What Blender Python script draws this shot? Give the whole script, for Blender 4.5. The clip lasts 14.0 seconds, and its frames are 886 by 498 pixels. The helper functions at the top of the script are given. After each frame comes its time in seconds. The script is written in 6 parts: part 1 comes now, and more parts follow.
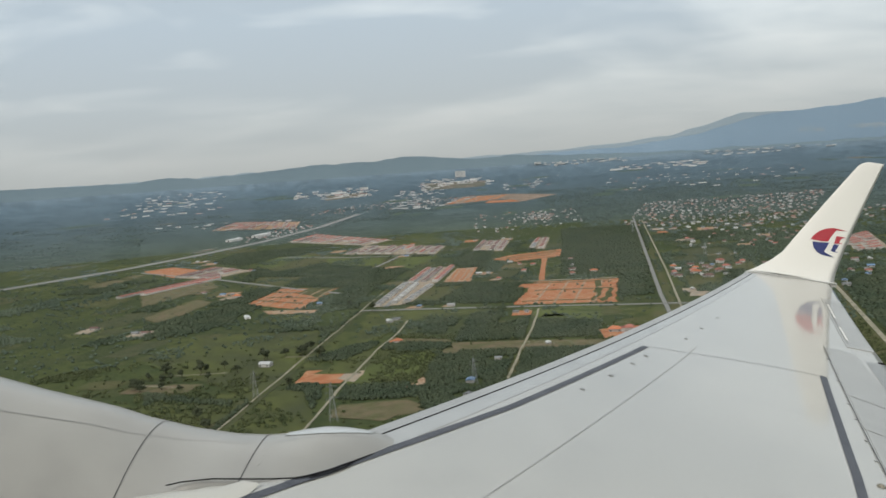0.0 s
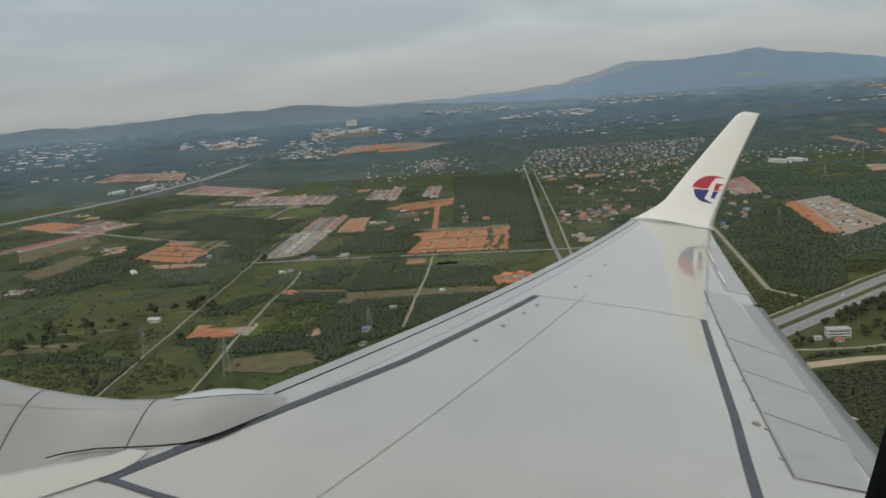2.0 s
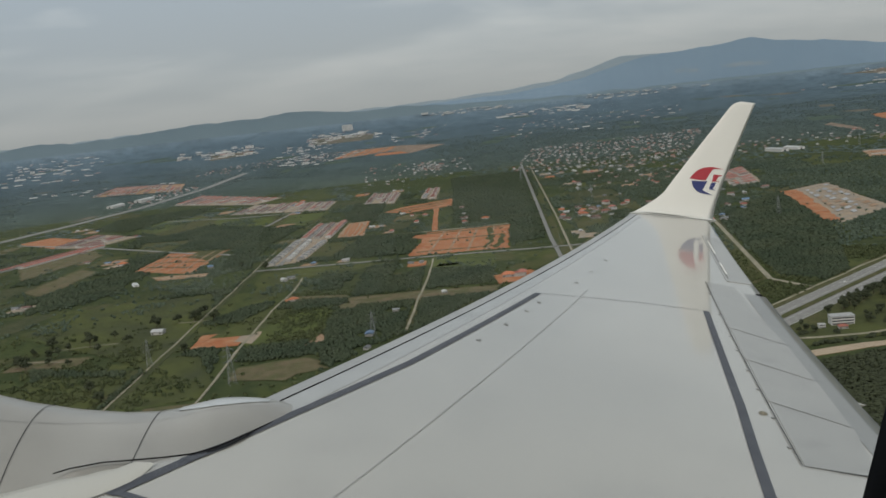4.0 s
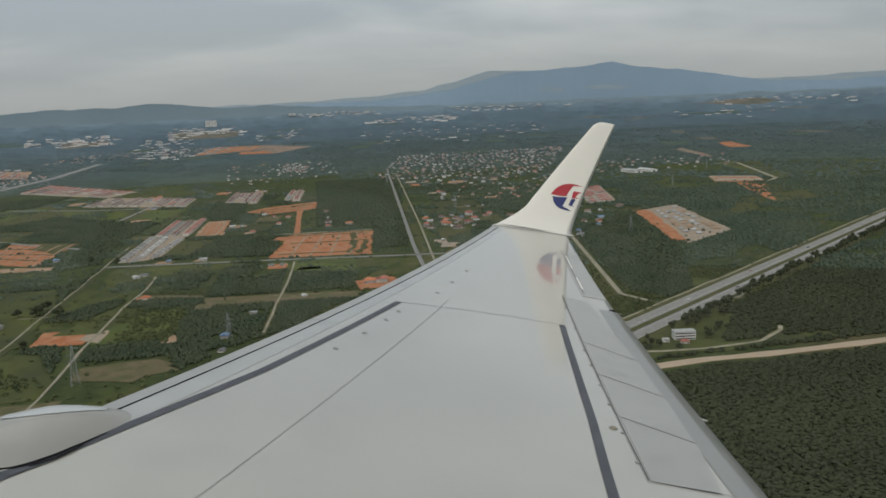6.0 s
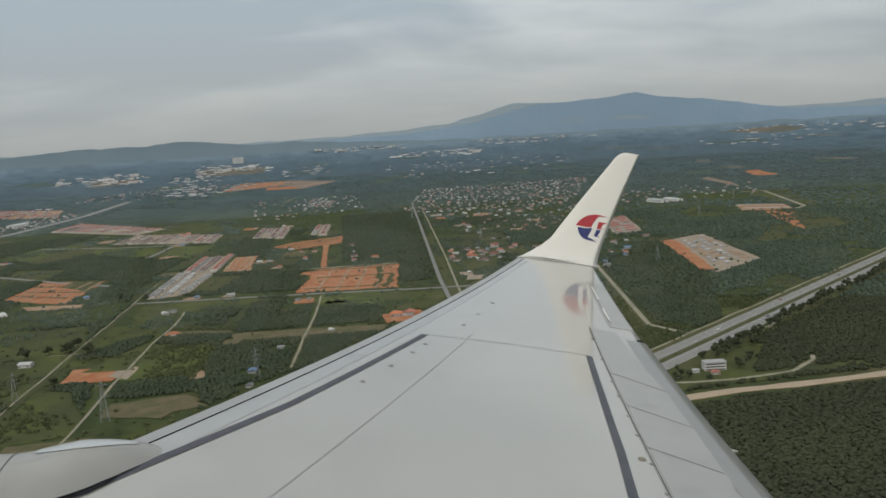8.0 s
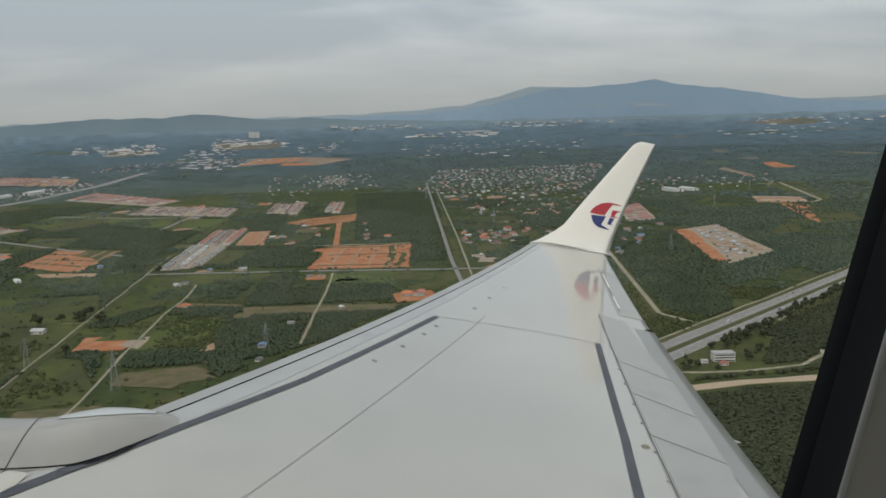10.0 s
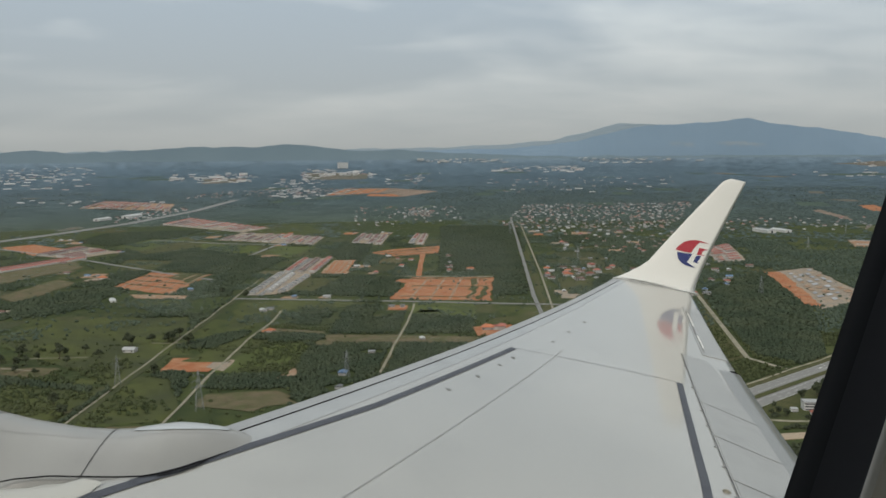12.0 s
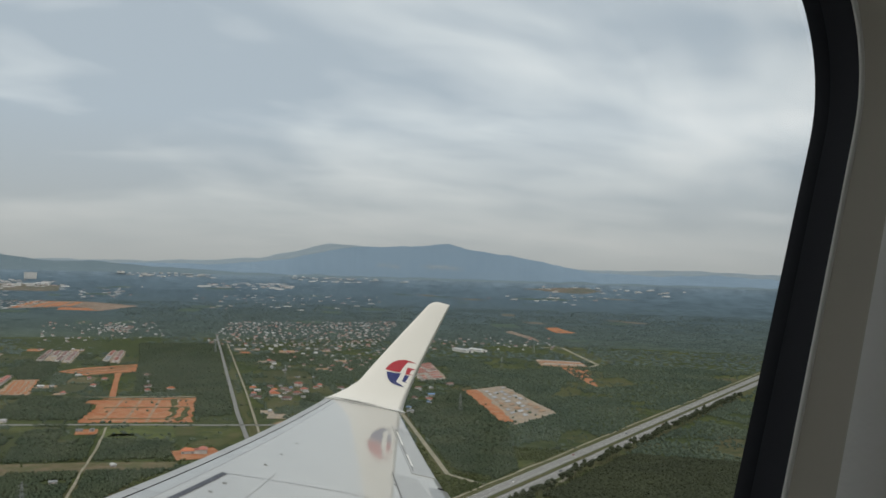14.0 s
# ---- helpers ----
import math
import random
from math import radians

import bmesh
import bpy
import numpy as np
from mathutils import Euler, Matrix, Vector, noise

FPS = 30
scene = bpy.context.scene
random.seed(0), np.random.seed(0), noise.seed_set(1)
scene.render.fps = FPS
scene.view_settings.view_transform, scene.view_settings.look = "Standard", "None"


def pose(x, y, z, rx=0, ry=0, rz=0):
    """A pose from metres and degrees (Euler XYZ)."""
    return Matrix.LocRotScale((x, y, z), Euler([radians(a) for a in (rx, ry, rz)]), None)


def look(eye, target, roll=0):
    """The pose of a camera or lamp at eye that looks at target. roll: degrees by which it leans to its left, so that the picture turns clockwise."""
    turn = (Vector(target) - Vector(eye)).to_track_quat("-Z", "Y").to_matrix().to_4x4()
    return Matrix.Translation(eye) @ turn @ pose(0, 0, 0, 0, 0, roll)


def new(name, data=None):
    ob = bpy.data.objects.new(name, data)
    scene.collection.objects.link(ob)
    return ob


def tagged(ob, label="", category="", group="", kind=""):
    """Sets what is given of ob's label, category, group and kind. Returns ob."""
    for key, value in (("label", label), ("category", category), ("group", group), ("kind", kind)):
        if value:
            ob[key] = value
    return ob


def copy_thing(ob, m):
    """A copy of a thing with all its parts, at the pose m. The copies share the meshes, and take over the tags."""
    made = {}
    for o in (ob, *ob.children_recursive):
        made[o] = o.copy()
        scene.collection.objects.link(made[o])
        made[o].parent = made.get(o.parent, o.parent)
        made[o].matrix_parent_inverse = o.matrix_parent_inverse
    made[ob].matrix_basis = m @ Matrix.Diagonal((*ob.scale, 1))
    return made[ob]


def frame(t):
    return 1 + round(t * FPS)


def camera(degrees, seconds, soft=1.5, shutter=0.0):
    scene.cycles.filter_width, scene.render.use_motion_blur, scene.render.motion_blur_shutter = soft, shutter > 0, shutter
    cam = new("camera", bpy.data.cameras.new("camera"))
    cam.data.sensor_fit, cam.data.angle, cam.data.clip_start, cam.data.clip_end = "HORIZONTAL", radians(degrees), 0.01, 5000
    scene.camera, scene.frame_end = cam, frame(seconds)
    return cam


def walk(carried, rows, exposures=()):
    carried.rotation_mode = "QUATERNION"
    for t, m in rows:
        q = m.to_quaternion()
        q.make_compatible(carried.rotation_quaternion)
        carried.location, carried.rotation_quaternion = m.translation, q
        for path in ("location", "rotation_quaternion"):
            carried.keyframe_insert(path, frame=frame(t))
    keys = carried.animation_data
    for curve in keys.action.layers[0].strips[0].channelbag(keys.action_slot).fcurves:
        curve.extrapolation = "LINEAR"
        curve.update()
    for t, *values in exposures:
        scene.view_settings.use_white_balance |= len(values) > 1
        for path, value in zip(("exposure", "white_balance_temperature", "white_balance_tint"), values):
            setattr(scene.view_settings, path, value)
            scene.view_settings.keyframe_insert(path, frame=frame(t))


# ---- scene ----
cam = camera(52.65, 14.0, soft=1.6)
PATH = [
    (0.0, (1.590, -4.056, 200.484), (3.579, -3.978, 200.291), -4.16),
    (0.5, (1.631, -4.064, 200.484), (3.613, -4.096, 200.216), -4.12),
    (1.0, (1.665, -4.074, 200.491), (3.630, -4.203, 200.139), -1.66),
    (1.5, (1.665, -4.077, 200.498), (3.627, -4.220, 200.140), -2.71),
    (2.0, (1.647, -4.072, 200.511), (3.615, -4.222, 200.189), -4.28),
    (2.5, (1.656, -4.076, 200.523), (3.625, -4.246, 200.213), -6.39),
    (3.0, (1.647, -4.075, 200.533), (3.617, -4.223, 200.225), -6.84),
    (5.3, (1.688, -4.079, 200.471), (3.637, -4.324, 200.098), -3.81),
    (5.5, (1.766, -4.088, 200.479), (3.697, -4.462, 200.118), -1.74),
    (6.0, (1.789, -4.104, 200.493), (3.709, -4.555, 200.164), -2.54),
    (6.5, (1.784, -4.086, 200.481), (3.720, -4.523, 200.239), -2.36),
    (7.0, (1.757, -4.083, 200.497), (3.697, -4.510, 200.262), -3.14),
    (7.5, (1.754, -4.090, 200.496), (3.695, -4.493, 200.227), -3.18),
    (8.0, (1.741, -4.099, 200.497), (3.684, -4.500, 200.243), -3.50),
    (10.5, (1.627, -4.059, 200.540), (3.571, -4.419, 200.237), -1.38),
    (11.0, (1.673, -4.098, 200.486), (3.631, -4.381, 200.190), -1.57),
    (11.5, (1.642, -4.063, 200.489), (3.612, -4.251, 200.202), 1.32),
    (12.0, (1.681, -4.103, 200.490), (3.660, -4.294, 200.273), -0.44),
    (12.5, (1.658, -4.086, 200.502), (3.645, -4.183, 200.294), 1.21),
    (13.0, (1.613, -4.035, 200.493), (3.595, -4.240, 200.317), -1.07),
    (13.5, (1.606, -4.002, 200.486), (3.436, -4.800, 200.357), -0.06),
    (14.0, (1.610, -3.993, 200.514), (3.438, -4.802, 200.567), 1.64),
]
walk(cam, [(t, look(eye, target, roll)) for t, eye, target, roll in PATH], ((0.0, 0.22, 6600, 11.2), (0.5, 0.0, 6600, 11.2), (1.0, -0.05, 6600, 11.2), (2.0, -0.1, 6600, 11.2), (3.2, -0.25, 6600, 11.2), (5.5, -0.1, 6600, 11.2), (6.5, -0.24, 6600, 11.2), (7.5, -0.12, 6600, 11.2), (8.2, -0.1, 6600, 11.2), (11.0, -0.03, 6600, 11.2), (14.0, -0.05, 6600, 11.2)))

# ---------------------------------------------------------------- light
SUN_ELEVATION, SUN_HEADING = radians(46), radians(285)
world = bpy.data.worlds.new("sky")
scene.world = world
world.use_nodes = True
wn, wl = world.node_tree.nodes, world.node_tree.links
wn.clear()


def wnode(kind, **values):
    n = wn.new(kind)
    for key, value in values.items():
        n.inputs[key].default_value = value
    return n


sky = wn.new("ShaderNodeTexSky")
sky.sky_type, sky.sun_disc = "NISHITA", False
sky.sun_elevation, sky.sun_rotation = SUN_ELEVATION, SUN_HEADING
sky.dust_density = 3.0
way = wn.new("ShaderNodeTexCoord")
split = wn.new("ShaderNodeSeparateXYZ")
wl.new(way.outputs["Generated"], split.inputs[0])
lift = wn.new("ShaderNodeMath")
lift.operation = "ADD"
wl.new(split.outputs[2], lift.inputs[0])
lift.inputs[1].default_value = 0.22
low = wn.new("ShaderNodeMath")
low.operation = "MAXIMUM"
wl.new(lift.outputs[0], low.inputs[0])
low.inputs[1].default_value = 0.15
flat = wn.new("ShaderNodeVectorMath")
flat.operation = "SCALE"
inverse = wn.new("ShaderNodeMath")
inverse.operation = "DIVIDE"
inverse.inputs[0].default_value = 1.0
wl.new(low.outputs[0], inverse.inputs[1])
wl.new(way.outputs["Generated"], flat.inputs[0])
wl.new(inverse.outputs[0], flat.inputs["Scale"])
layers = []
for size, detail, stretch, turn, shift in ((0.75, 4.0, (1.25, 0.8, 1.6), 0.35, (3.1, 0.4, 0.0)), (2.4, 4.0, (1.3, 0.7, 1.8), 0.5, (0.0, 2.0, 1.0))):
    m = wn.new("ShaderNodeMapping")
    m.inputs["Scale"].default_value, m.inputs["Rotation"].default_value[2] = stretch, turn
    m.inputs["Location"].default_value = shift
    wl.new(flat.outputs[0], m.inputs[0])
    n = wnode("ShaderNodeTexNoise", Scale=size, Detail=detail, Roughness=0.5, Distortion=0.45)
    wl.new(m.outputs[0], n.inputs["Vector"])
    layers.append(n)
both = wn.new("ShaderNodeMix")
both.data_type = "FLOAT"
both.inputs[0].default_value = 0.35
wl.new(layers[0].outputs[0], both.inputs[2])
wl.new(layers[1].outputs[0], both.inputs[3])
ramp = wn.new("ShaderNodeValToRGB")
ramp.color_ramp.elements[0].position, ramp.color_ramp.elements[0].color = 0.39, (0.475, 0.555, 0.62, 1)
ramp.color_ramp.elements[1].position, ramp.color_ramp.elements[1].color = 0.64, (0.97, 1.0, 0.995, 1)
mid = ramp.color_ramp.elements.new(0.5)
mid.color = (0.70, 0.765, 0.795, 1)
wl.new(both.outputs[0], ramp.inputs[0])
# the cloud sheet thins into an even haze towards the horizon
fade = wn.new("ShaderNodeMapRange")
fade.inputs["From Min"].default_value, fade.inputs["From Max"].default_value = 0.0, 0.16
wl.new(split.outputs[2], fade.inputs[0])
hazy = wn.new("ShaderNodeMix")
hazy.data_type = "RGBA"
hazy.inputs[6].default_value = (0.445, 0.468, 0.462, 1)
wl.new(fade.outputs[0], hazy.inputs[0])
wl.new(ramp.outputs[0], hazy.inputs[7])
dim = wn.new("ShaderNodeVectorMath")
dim.operation = "SCALE"
dim.inputs["Scale"].default_value = 0.08
wl.new(sky.outputs[0], dim.inputs[0])
cover = wn.new("ShaderNodeMix")
cover.data_type = "RGBA"
cover.inputs[0].default_value = 0.92
wl.new(dim.outputs[0], cover.inputs[6])
wl.new(hazy.outputs[2], cover.inputs[7])
back = wn.new("ShaderNodeBackground")
wl.new(cover.outputs[2], back.inputs[0])
back.inputs[1].default_value = 1.0
wout = wn.new("ShaderNodeOutputWorld")
wl.new(back.outputs[0], wout.inputs[0])

sun = new("sun", bpy.data.lights.new("sun", "SUN"))
sun.data.energy, sun.data.angle, sun.data.color = 1.15, radians(40), (1.0, 0.93, 0.83)
sun.matrix_world = Matrix.Rotation(-SUN_HEADING, 4, "Z") @ Matrix.Rotation(SUN_ELEVATION - radians(90), 4, "X")

# ---------------------------------------------------------------- materials
MATERIALS = {}


def material(name, colour, rough=0.7, metal=0.0, vary=0.0, scale=1.0, colour2=None, bump=0.0, bump_scale=20.0, coat=0.0, spec=0.5,
             object_vary=0.0, island_vary=0.0, stain=0.0, stain_scale=0.3, detail=6.0):
    """Two scales of noise in the colour, fine relief, a tone that varies by object or by island."""
    m = bpy.data.materials.new(name)
    m.use_nodes = True
    n, l = m.node_tree.nodes, m.node_tree.links
    b = n["Principled BSDF"]
    b.inputs["Roughness"].default_value, b.inputs["Metallic"].default_value = rough, metal
    b.inputs["Specular IOR Level"].default_value = spec
    b.inputs["Coat Weight"].default_value, b.inputs["Coat Roughness"].default_value = coat, 0.06
    place_ = n.new("ShaderNodeNewGeometry")
    out = n.new("ShaderNodeRGB")
    out.outputs[0].default_value = (*colour, 1)
    out = out.outputs[0]

    def noise_mix(size, second, amount, current, lo=0.35, hi=0.65, octaves=detail):
        t = n.new("ShaderNodeTexNoise")
        t.inputs["Scale"].default_value, t.inputs["Detail"].default_value = size, octaves
        l.new(place_.outputs["Position"], t.inputs["Vector"])
        r = n.new("ShaderNodeMapRange")
        r.inputs["From Min"].default_value, r.inputs["From Max"].default_value = lo, hi
        r.inputs["To Max"].default_value = amount
        l.new(t.outputs[0], r.inputs[0])
        x = n.new("ShaderNodeMix")
        x.data_type = "RGBA"
        x.inputs[7].default_value = (*second, 1)
        l.new(r.outputs[0], x.inputs[0])
        l.new(current, x.inputs[6])
        return x.outputs[2]

    if vary:
        out = noise_mix(scale, colour2 or tuple(c * 0.6 for c in colour), vary, out)
    if stain:
        out = noise_mix(stain_scale, tuple(c * 0.55 for c in colour), stain, out, 0.5, 0.75)
    for amount, source in ((object_vary, ("ShaderNodeObjectInfo", "Random")), (island_vary, ("ShaderNodeNewGeometry", "Random Per Island"))):
        if amount:
            info = n.new(source[0])
            r = n.new("ShaderNodeMapRange")
            r.inputs["To Min"].default_value, r.inputs["To Max"].default_value = 1 - amount, 1 + amount
            l.new(info.outputs[source[1]], r.inputs[0])
            x = n.new("ShaderNodeVectorMath")
            x.operation = "SCALE"
            l.new(out, x.inputs[0])
            l.new(r.outputs[0], x.inputs["Scale"])
            out = x.outputs[0]
    l.new(out, b.inputs["Base Color"])
    if bump:
        t = n.new("ShaderNodeTexNoise")
        t.inputs["Scale"].default_value, t.inputs["Detail"].default_value = bump_scale, 4
        l.new(place_.outputs["Position"], t.inputs["Vector"])
        u = n.new("ShaderNodeBump")
        u.inputs["Strength"].default_value, u.inputs["Distance"].default_value = bump, 0.02
        l.new(t.outputs[0], u.inputs["Height"])
        l.new(u.outputs[0], b.inputs["Normal"])
    MATERIALS[name] = m
    return m


wing_grey = material("wing_grey_paint", (0.408, 0.388, 0.343), 0.45, vary=0.3, scale=0.7, colour2=(0.370, 0.350, 0.308), coat=1.0, stain=0.2, stain_scale=2.3)
slat_metal = material("slat_metal", (0.414, 0.414, 0.408), 0.45, metal=0.3, vary=0.5, scale=1.5, colour2=(0.322, 0.322, 0.316))
nose_grey = material("leading_edge_paint", (0.414, 0.414, 0.402), 0.4, metal=0.1, vary=0.3, scale=3.0, coat=0.5)
spoiler_grey = material("spoiler_grey_paint", (0.335, 0.325, 0.300), 0.5, vary=0.5, scale=1.1, colour2=(0.290, 0.283, 0.263), coat=0.6, stain=0.35, stain_scale=4.0)
winglet_white = material("winglet_white_paint", (0.770, 0.735, 0.665), 0.35, vary=0.15, scale=2.0, colour2=(0.640, 0.610, 0.550), coat=0.3)
matte_white = material("matte_white_paint", (0.66, 0.65, 0.62), 0.8, spec=0.1, vary=0.2, scale=4.0)
krueger_white = material("inboard_slat_paint", (0.525, 0.500, 0.436), 0.4, vary=0.3, scale=2.0, colour2=(0.540, 0.515, 0.449), coat=0.3)
cowl_paint = material("cowl_grey_paint", (0.348, 0.333, 0.302), 0.36, vary=0.45, scale=2.2, colour2=(0.264, 0.252, 0.230), coat=0.3, stain=0.25, stain_scale=5.0)
stripe_grey = material("walkway_stripe_paint", (0.085, 0.09, 0.105), 0.7, spec=0.15, vary=0.4, scale=6.0, colour2=(0.14, 0.145, 0.16))
gap_black = material("panel_gap", (0.015, 0.015, 0.016), 0.9, spec=0.0)
seam_dark = material("dark_panel_seam", (0.06, 0.06, 0.062), 0.85, spec=0.05, vary=0.6, scale=4.0, colour2=(0.13, 0.13, 0.13))
seam_grey = material("panel_seam", (0.20, 0.20, 0.195), 0.8, spec=0.1, vary=0.6, scale=5.0, colour2=(0.33, 0.33, 0.32))
brass = material("brass_cap", (0.26, 0.235, 0.18), 0.5, metal=0.4)
flap_grey = material("flap_grey_paint", (0.222, 0.222, 0.212), 0.5, vary=0.4, scale=1.5, colour2=(0.189, 0.189, 0.180), coat=0.5)
fairing_pale = material("pale_fairing_paint", (0.525, 0.537, 0.537), 0.4, vary=0.3, scale=2.5, colour2=(0.525, 0.525, 0.512), coat=0.3)
logo_red = material("red_paint", (0.40, 0.016, 0.026), 0.4, coat=0.3)
logo_blue = material("blue_paint", (0.014, 0.022, 0.13), 0.4, coat=0.3)
seal_black = material("window_seal_rubber", (0.009, 0.010, 0.014), 0.8, spec=0.15, vary=0.3, scale=30.0)
seal_dark = material("window_gasket", (0.026, 0.027, 0.034), 0.75, spec=0.2)
bead_grey = material("window_bead_plastic", (0.72, 0.70, 0.65), 0.5, vary=0.2, scale=20.0)
reveal_brown = material("window_reveal_plastic", (0.50, 0.46, 0.385), 0.55, vary=0.3, scale=14.0, colour2=(0.42, 0.385, 0.33))
panel_plastic = material("cabin_panel_plastic", (0.90, 0.89, 0.86), 0.55, vary=0.15, scale=8.0, bump=0.05, bump_scale=300)
fuselage_white = material("fuselage_white_paint", (0.75, 0.75, 0.74), 0.35, coat=0.3, vary=0.1)
# floor out of view, pale so that daylight bounces onto the wall panels
bounce_floor = material("cabin_floor_bounce", (0.55, 0.54, 0.52), 0.95, vary=0.4, scale=40.0)

dirt_orange = material("red_earth", (0.37, 0.135, 0.062), 0.95, spec=0.12, vary=0.9, scale=0.05, colour2=(0.42, 0.23, 0.13), stain=0.7, stain_scale=0.12)
dirt_pale = material("pale_earth", (0.378, 0.275, 0.192), 0.95, spec=0.12, vary=0.9, scale=0.05, colour2=(0.304, 0.176, 0.102), stain=0.6, stain_scale=0.15)
dirt_brown = material("dry_brown_soil", (0.167, 0.129, 0.081), 0.95, spec=0.12, vary=1.0, scale=0.06, colour2=(0.094, 0.099, 0.044), stain=0.7, stain_scale=0.15)
gravel_grey = material("grey_gravel", (0.287, 0.253, 0.213), 0.95, spec=0.12, vary=0.9, scale=0.09, colour2=(0.380, 0.287, 0.196), stain=0.6, stain_scale=0.2)
grass_light = material("meadow_grass", (0.091, 0.102, 0.033), 0.95, spec=0.12, vary=1.0, scale=0.018, colour2=(0.055, 0.063, 0.032), stain=0.8, stain_scale=0.06)
grass_fresh = material("fresh_meadow_grass", (0.105, 0.125, 0.036), 0.95, spec=0.12, vary=1.0, scale=0.02, colour2=(0.070, 0.086, 0.034), stain=0.7, stain_scale=0.07)
grass_mid = material("rough_grass", (0.072, 0.082, 0.030), 0.95, spec=0.12, vary=0.9, scale=0.03, colour2=(0.097, 0.090, 0.043), stain=0.7, stain_scale=0.10)
asphalt = material("asphalt", (0.218, 0.213, 0.201), 0.9, vary=0.5, scale=0.2, colour2=(0.172, 0.169, 0.161))
concrete_road = material("worn_highway_surface", (0.235, 0.227, 0.212), 0.9, vary=0.5, scale=0.2, colour2=(0.19, 0.185, 0.175))
track_earth = material("track_earth", (0.333, 0.293, 0.218), 0.95, vary=0.8, scale=0.1, colour2=(0.149, 0.144, 0.092))
river_mud = material("muddy_river", (0.391, 0.287, 0.184), 0.45, vary=0.6, scale=0.05, colour2=(0.322, 0.230, 0.138))
pond_water = material("pond_water", (0.10, 0.12, 0.11), 0.1)
slab_grey = material("concrete_slab", (0.380, 0.380, 0.380), 0.9, vary=0.5, scale=0.15, colour2=(0.276, 0.282, 0.287), object_vary=0.2)
paint_white = material("road_paint", (0.7, 0.7, 0.66), 0.8)
leaves = material("leaves", (0.062, 0.077, 0.035), 0.9, spec=0.12, vary=0.8, scale=0.01, colour2=(0.094, 0.104, 0.046), island_vary=0.3)
leaves_dark = material("plantation_leaves", (0.047, 0.055, 0.032), 0.9, spec=0.12, vary=0.8, scale=0.012, colour2=(0.060, 0.068, 0.037), island_vary=0.12)
# haze painted into leaf colour: faint in the stands, stronger in each farther wood
leaves_stand = material("leaves_of_planted_stand", (0.048, 0.065, 0.040), 0.9, spec=0.12, vary=0.9, scale=0.02, colour2=(0.072, 0.086, 0.051), island_vary=0.2)
leaves_between_haze = material("haze_tinted_middle_leaves", (0.071, 0.095, 0.070), 0.95, spec=0.12, vary=0.8, scale=0.008, colour2=(0.101, 0.124, 0.084), island_vary=0.25)
leaves_mid_haze = material("haze_tinted_far_leaves", (0.098, 0.131, 0.123), 0.95, spec=0.12, vary=0.8, scale=0.006, colour2=(0.121, 0.154, 0.139), island_vary=0.25)
leaves_far_haze = material("haze_tinted_distant_leaves", (0.122, 0.166, 0.175), 0.95, vary=0.8, scale=0.003, colour2=(0.140, 0.182, 0.190), island_vary=0.2)
bark = material("bark", (0.10, 0.075, 0.05), 0.95, vary=0.5, scale=2.0)
wall_white = material("house_wall", (0.46, 0.44, 0.41), 0.9, object_vary=0.25, vary=0.3, scale=0.5)
wall_pale = material("concrete_wall", (0.66, 0.64, 0.61), 0.9, object_vary=0.15, vary=0.3, scale=0.05)
roof_red = material("red_clay_roof", (0.342, 0.124, 0.088), 0.85, object_vary=0.3, vary=0.5, scale=0.4, colour2=(0.247, 0.104, 0.088))
roof_orange = material("orange_clay_roof", (0.468, 0.165, 0.078), 0.85, object_vary=0.2, vary=0.4, scale=0.5)
roof_pale = material("pale_sheet_roof", (0.48, 0.48, 0.47), 0.7, object_vary=0.3, vary=0.4, scale=0.3)
roof_grey = material("grey_sheet_roof", (0.20, 0.205, 0.21), 0.7, object_vary=0.4, vary=0.4, scale=0.3)
roof_blue = material("blue_sheet_roof", (0.13, 0.22, 0.36), 0.6, object_vary=0.3)
roof_brown = material("brown_tile_roof", (0.210, 0.121, 0.102), 0.85, object_vary=0.35, vary=0.4, scale=0.4)
scrub_dark = material("low_dark_scrub", (0.052, 0.064, 0.030), 0.95, spec=0.12, vary=0.9, scale=0.05, colour2=(0.086, 0.086, 0.044), stain=0.6, stain_scale=0.2)
# dark glass again, lightened by painted haze for the far blocks
window_hazed = material("haze_tinted_window_glass", (0.22, 0.245, 0.26), 0.4)
window_dark = material("dark_window_glass", (0.03, 0.035, 0.04), 0.15)
door_wood = material("door_wood", (0.14, 0.08, 0.05), 0.7)
steel = material("galvanised_steel", (0.33, 0.34, 0.34), 0.5, metal=0.5)
# hill and mountain colours carry the haze, brightened for their dim steep slopes
hill_haze = material("haze_tinted_hill_woods", (0.178, 0.240, 0.276), 1.0, vary=0.6, scale=0.006, colour2=(0.200, 0.264, 0.298))
mountain_haze = material("haze_tinted_mountain", (0.214, 0.297, 0.378), 1.0, vary=0.7, scale=0.004, colour2=(0.240, 0.324, 0.404))
# far fields and bare earth, their colours dulled to paint in the haze
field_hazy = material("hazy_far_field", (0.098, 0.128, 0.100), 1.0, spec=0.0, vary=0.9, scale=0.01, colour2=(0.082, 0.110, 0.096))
dirt_far_haze = material("haze_tinted_bare_earth", (0.31, 0.235, 0.185), 1.0, spec=0.0, vary=0.9, scale=0.012, colour2=(0.20, 0.17, 0.14), stain=0.6, stain_scale=0.03)
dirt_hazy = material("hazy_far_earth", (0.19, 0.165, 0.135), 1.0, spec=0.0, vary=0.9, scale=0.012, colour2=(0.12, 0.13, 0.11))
# farthest slopes and quarry rock: haze mixed into the base colour
range_haze = material("haze_tinted_range", (0.325, 0.395, 0.443), 1.0, vary=0.5, scale=0.004, colour2=(0.35, 0.415, 0.46))
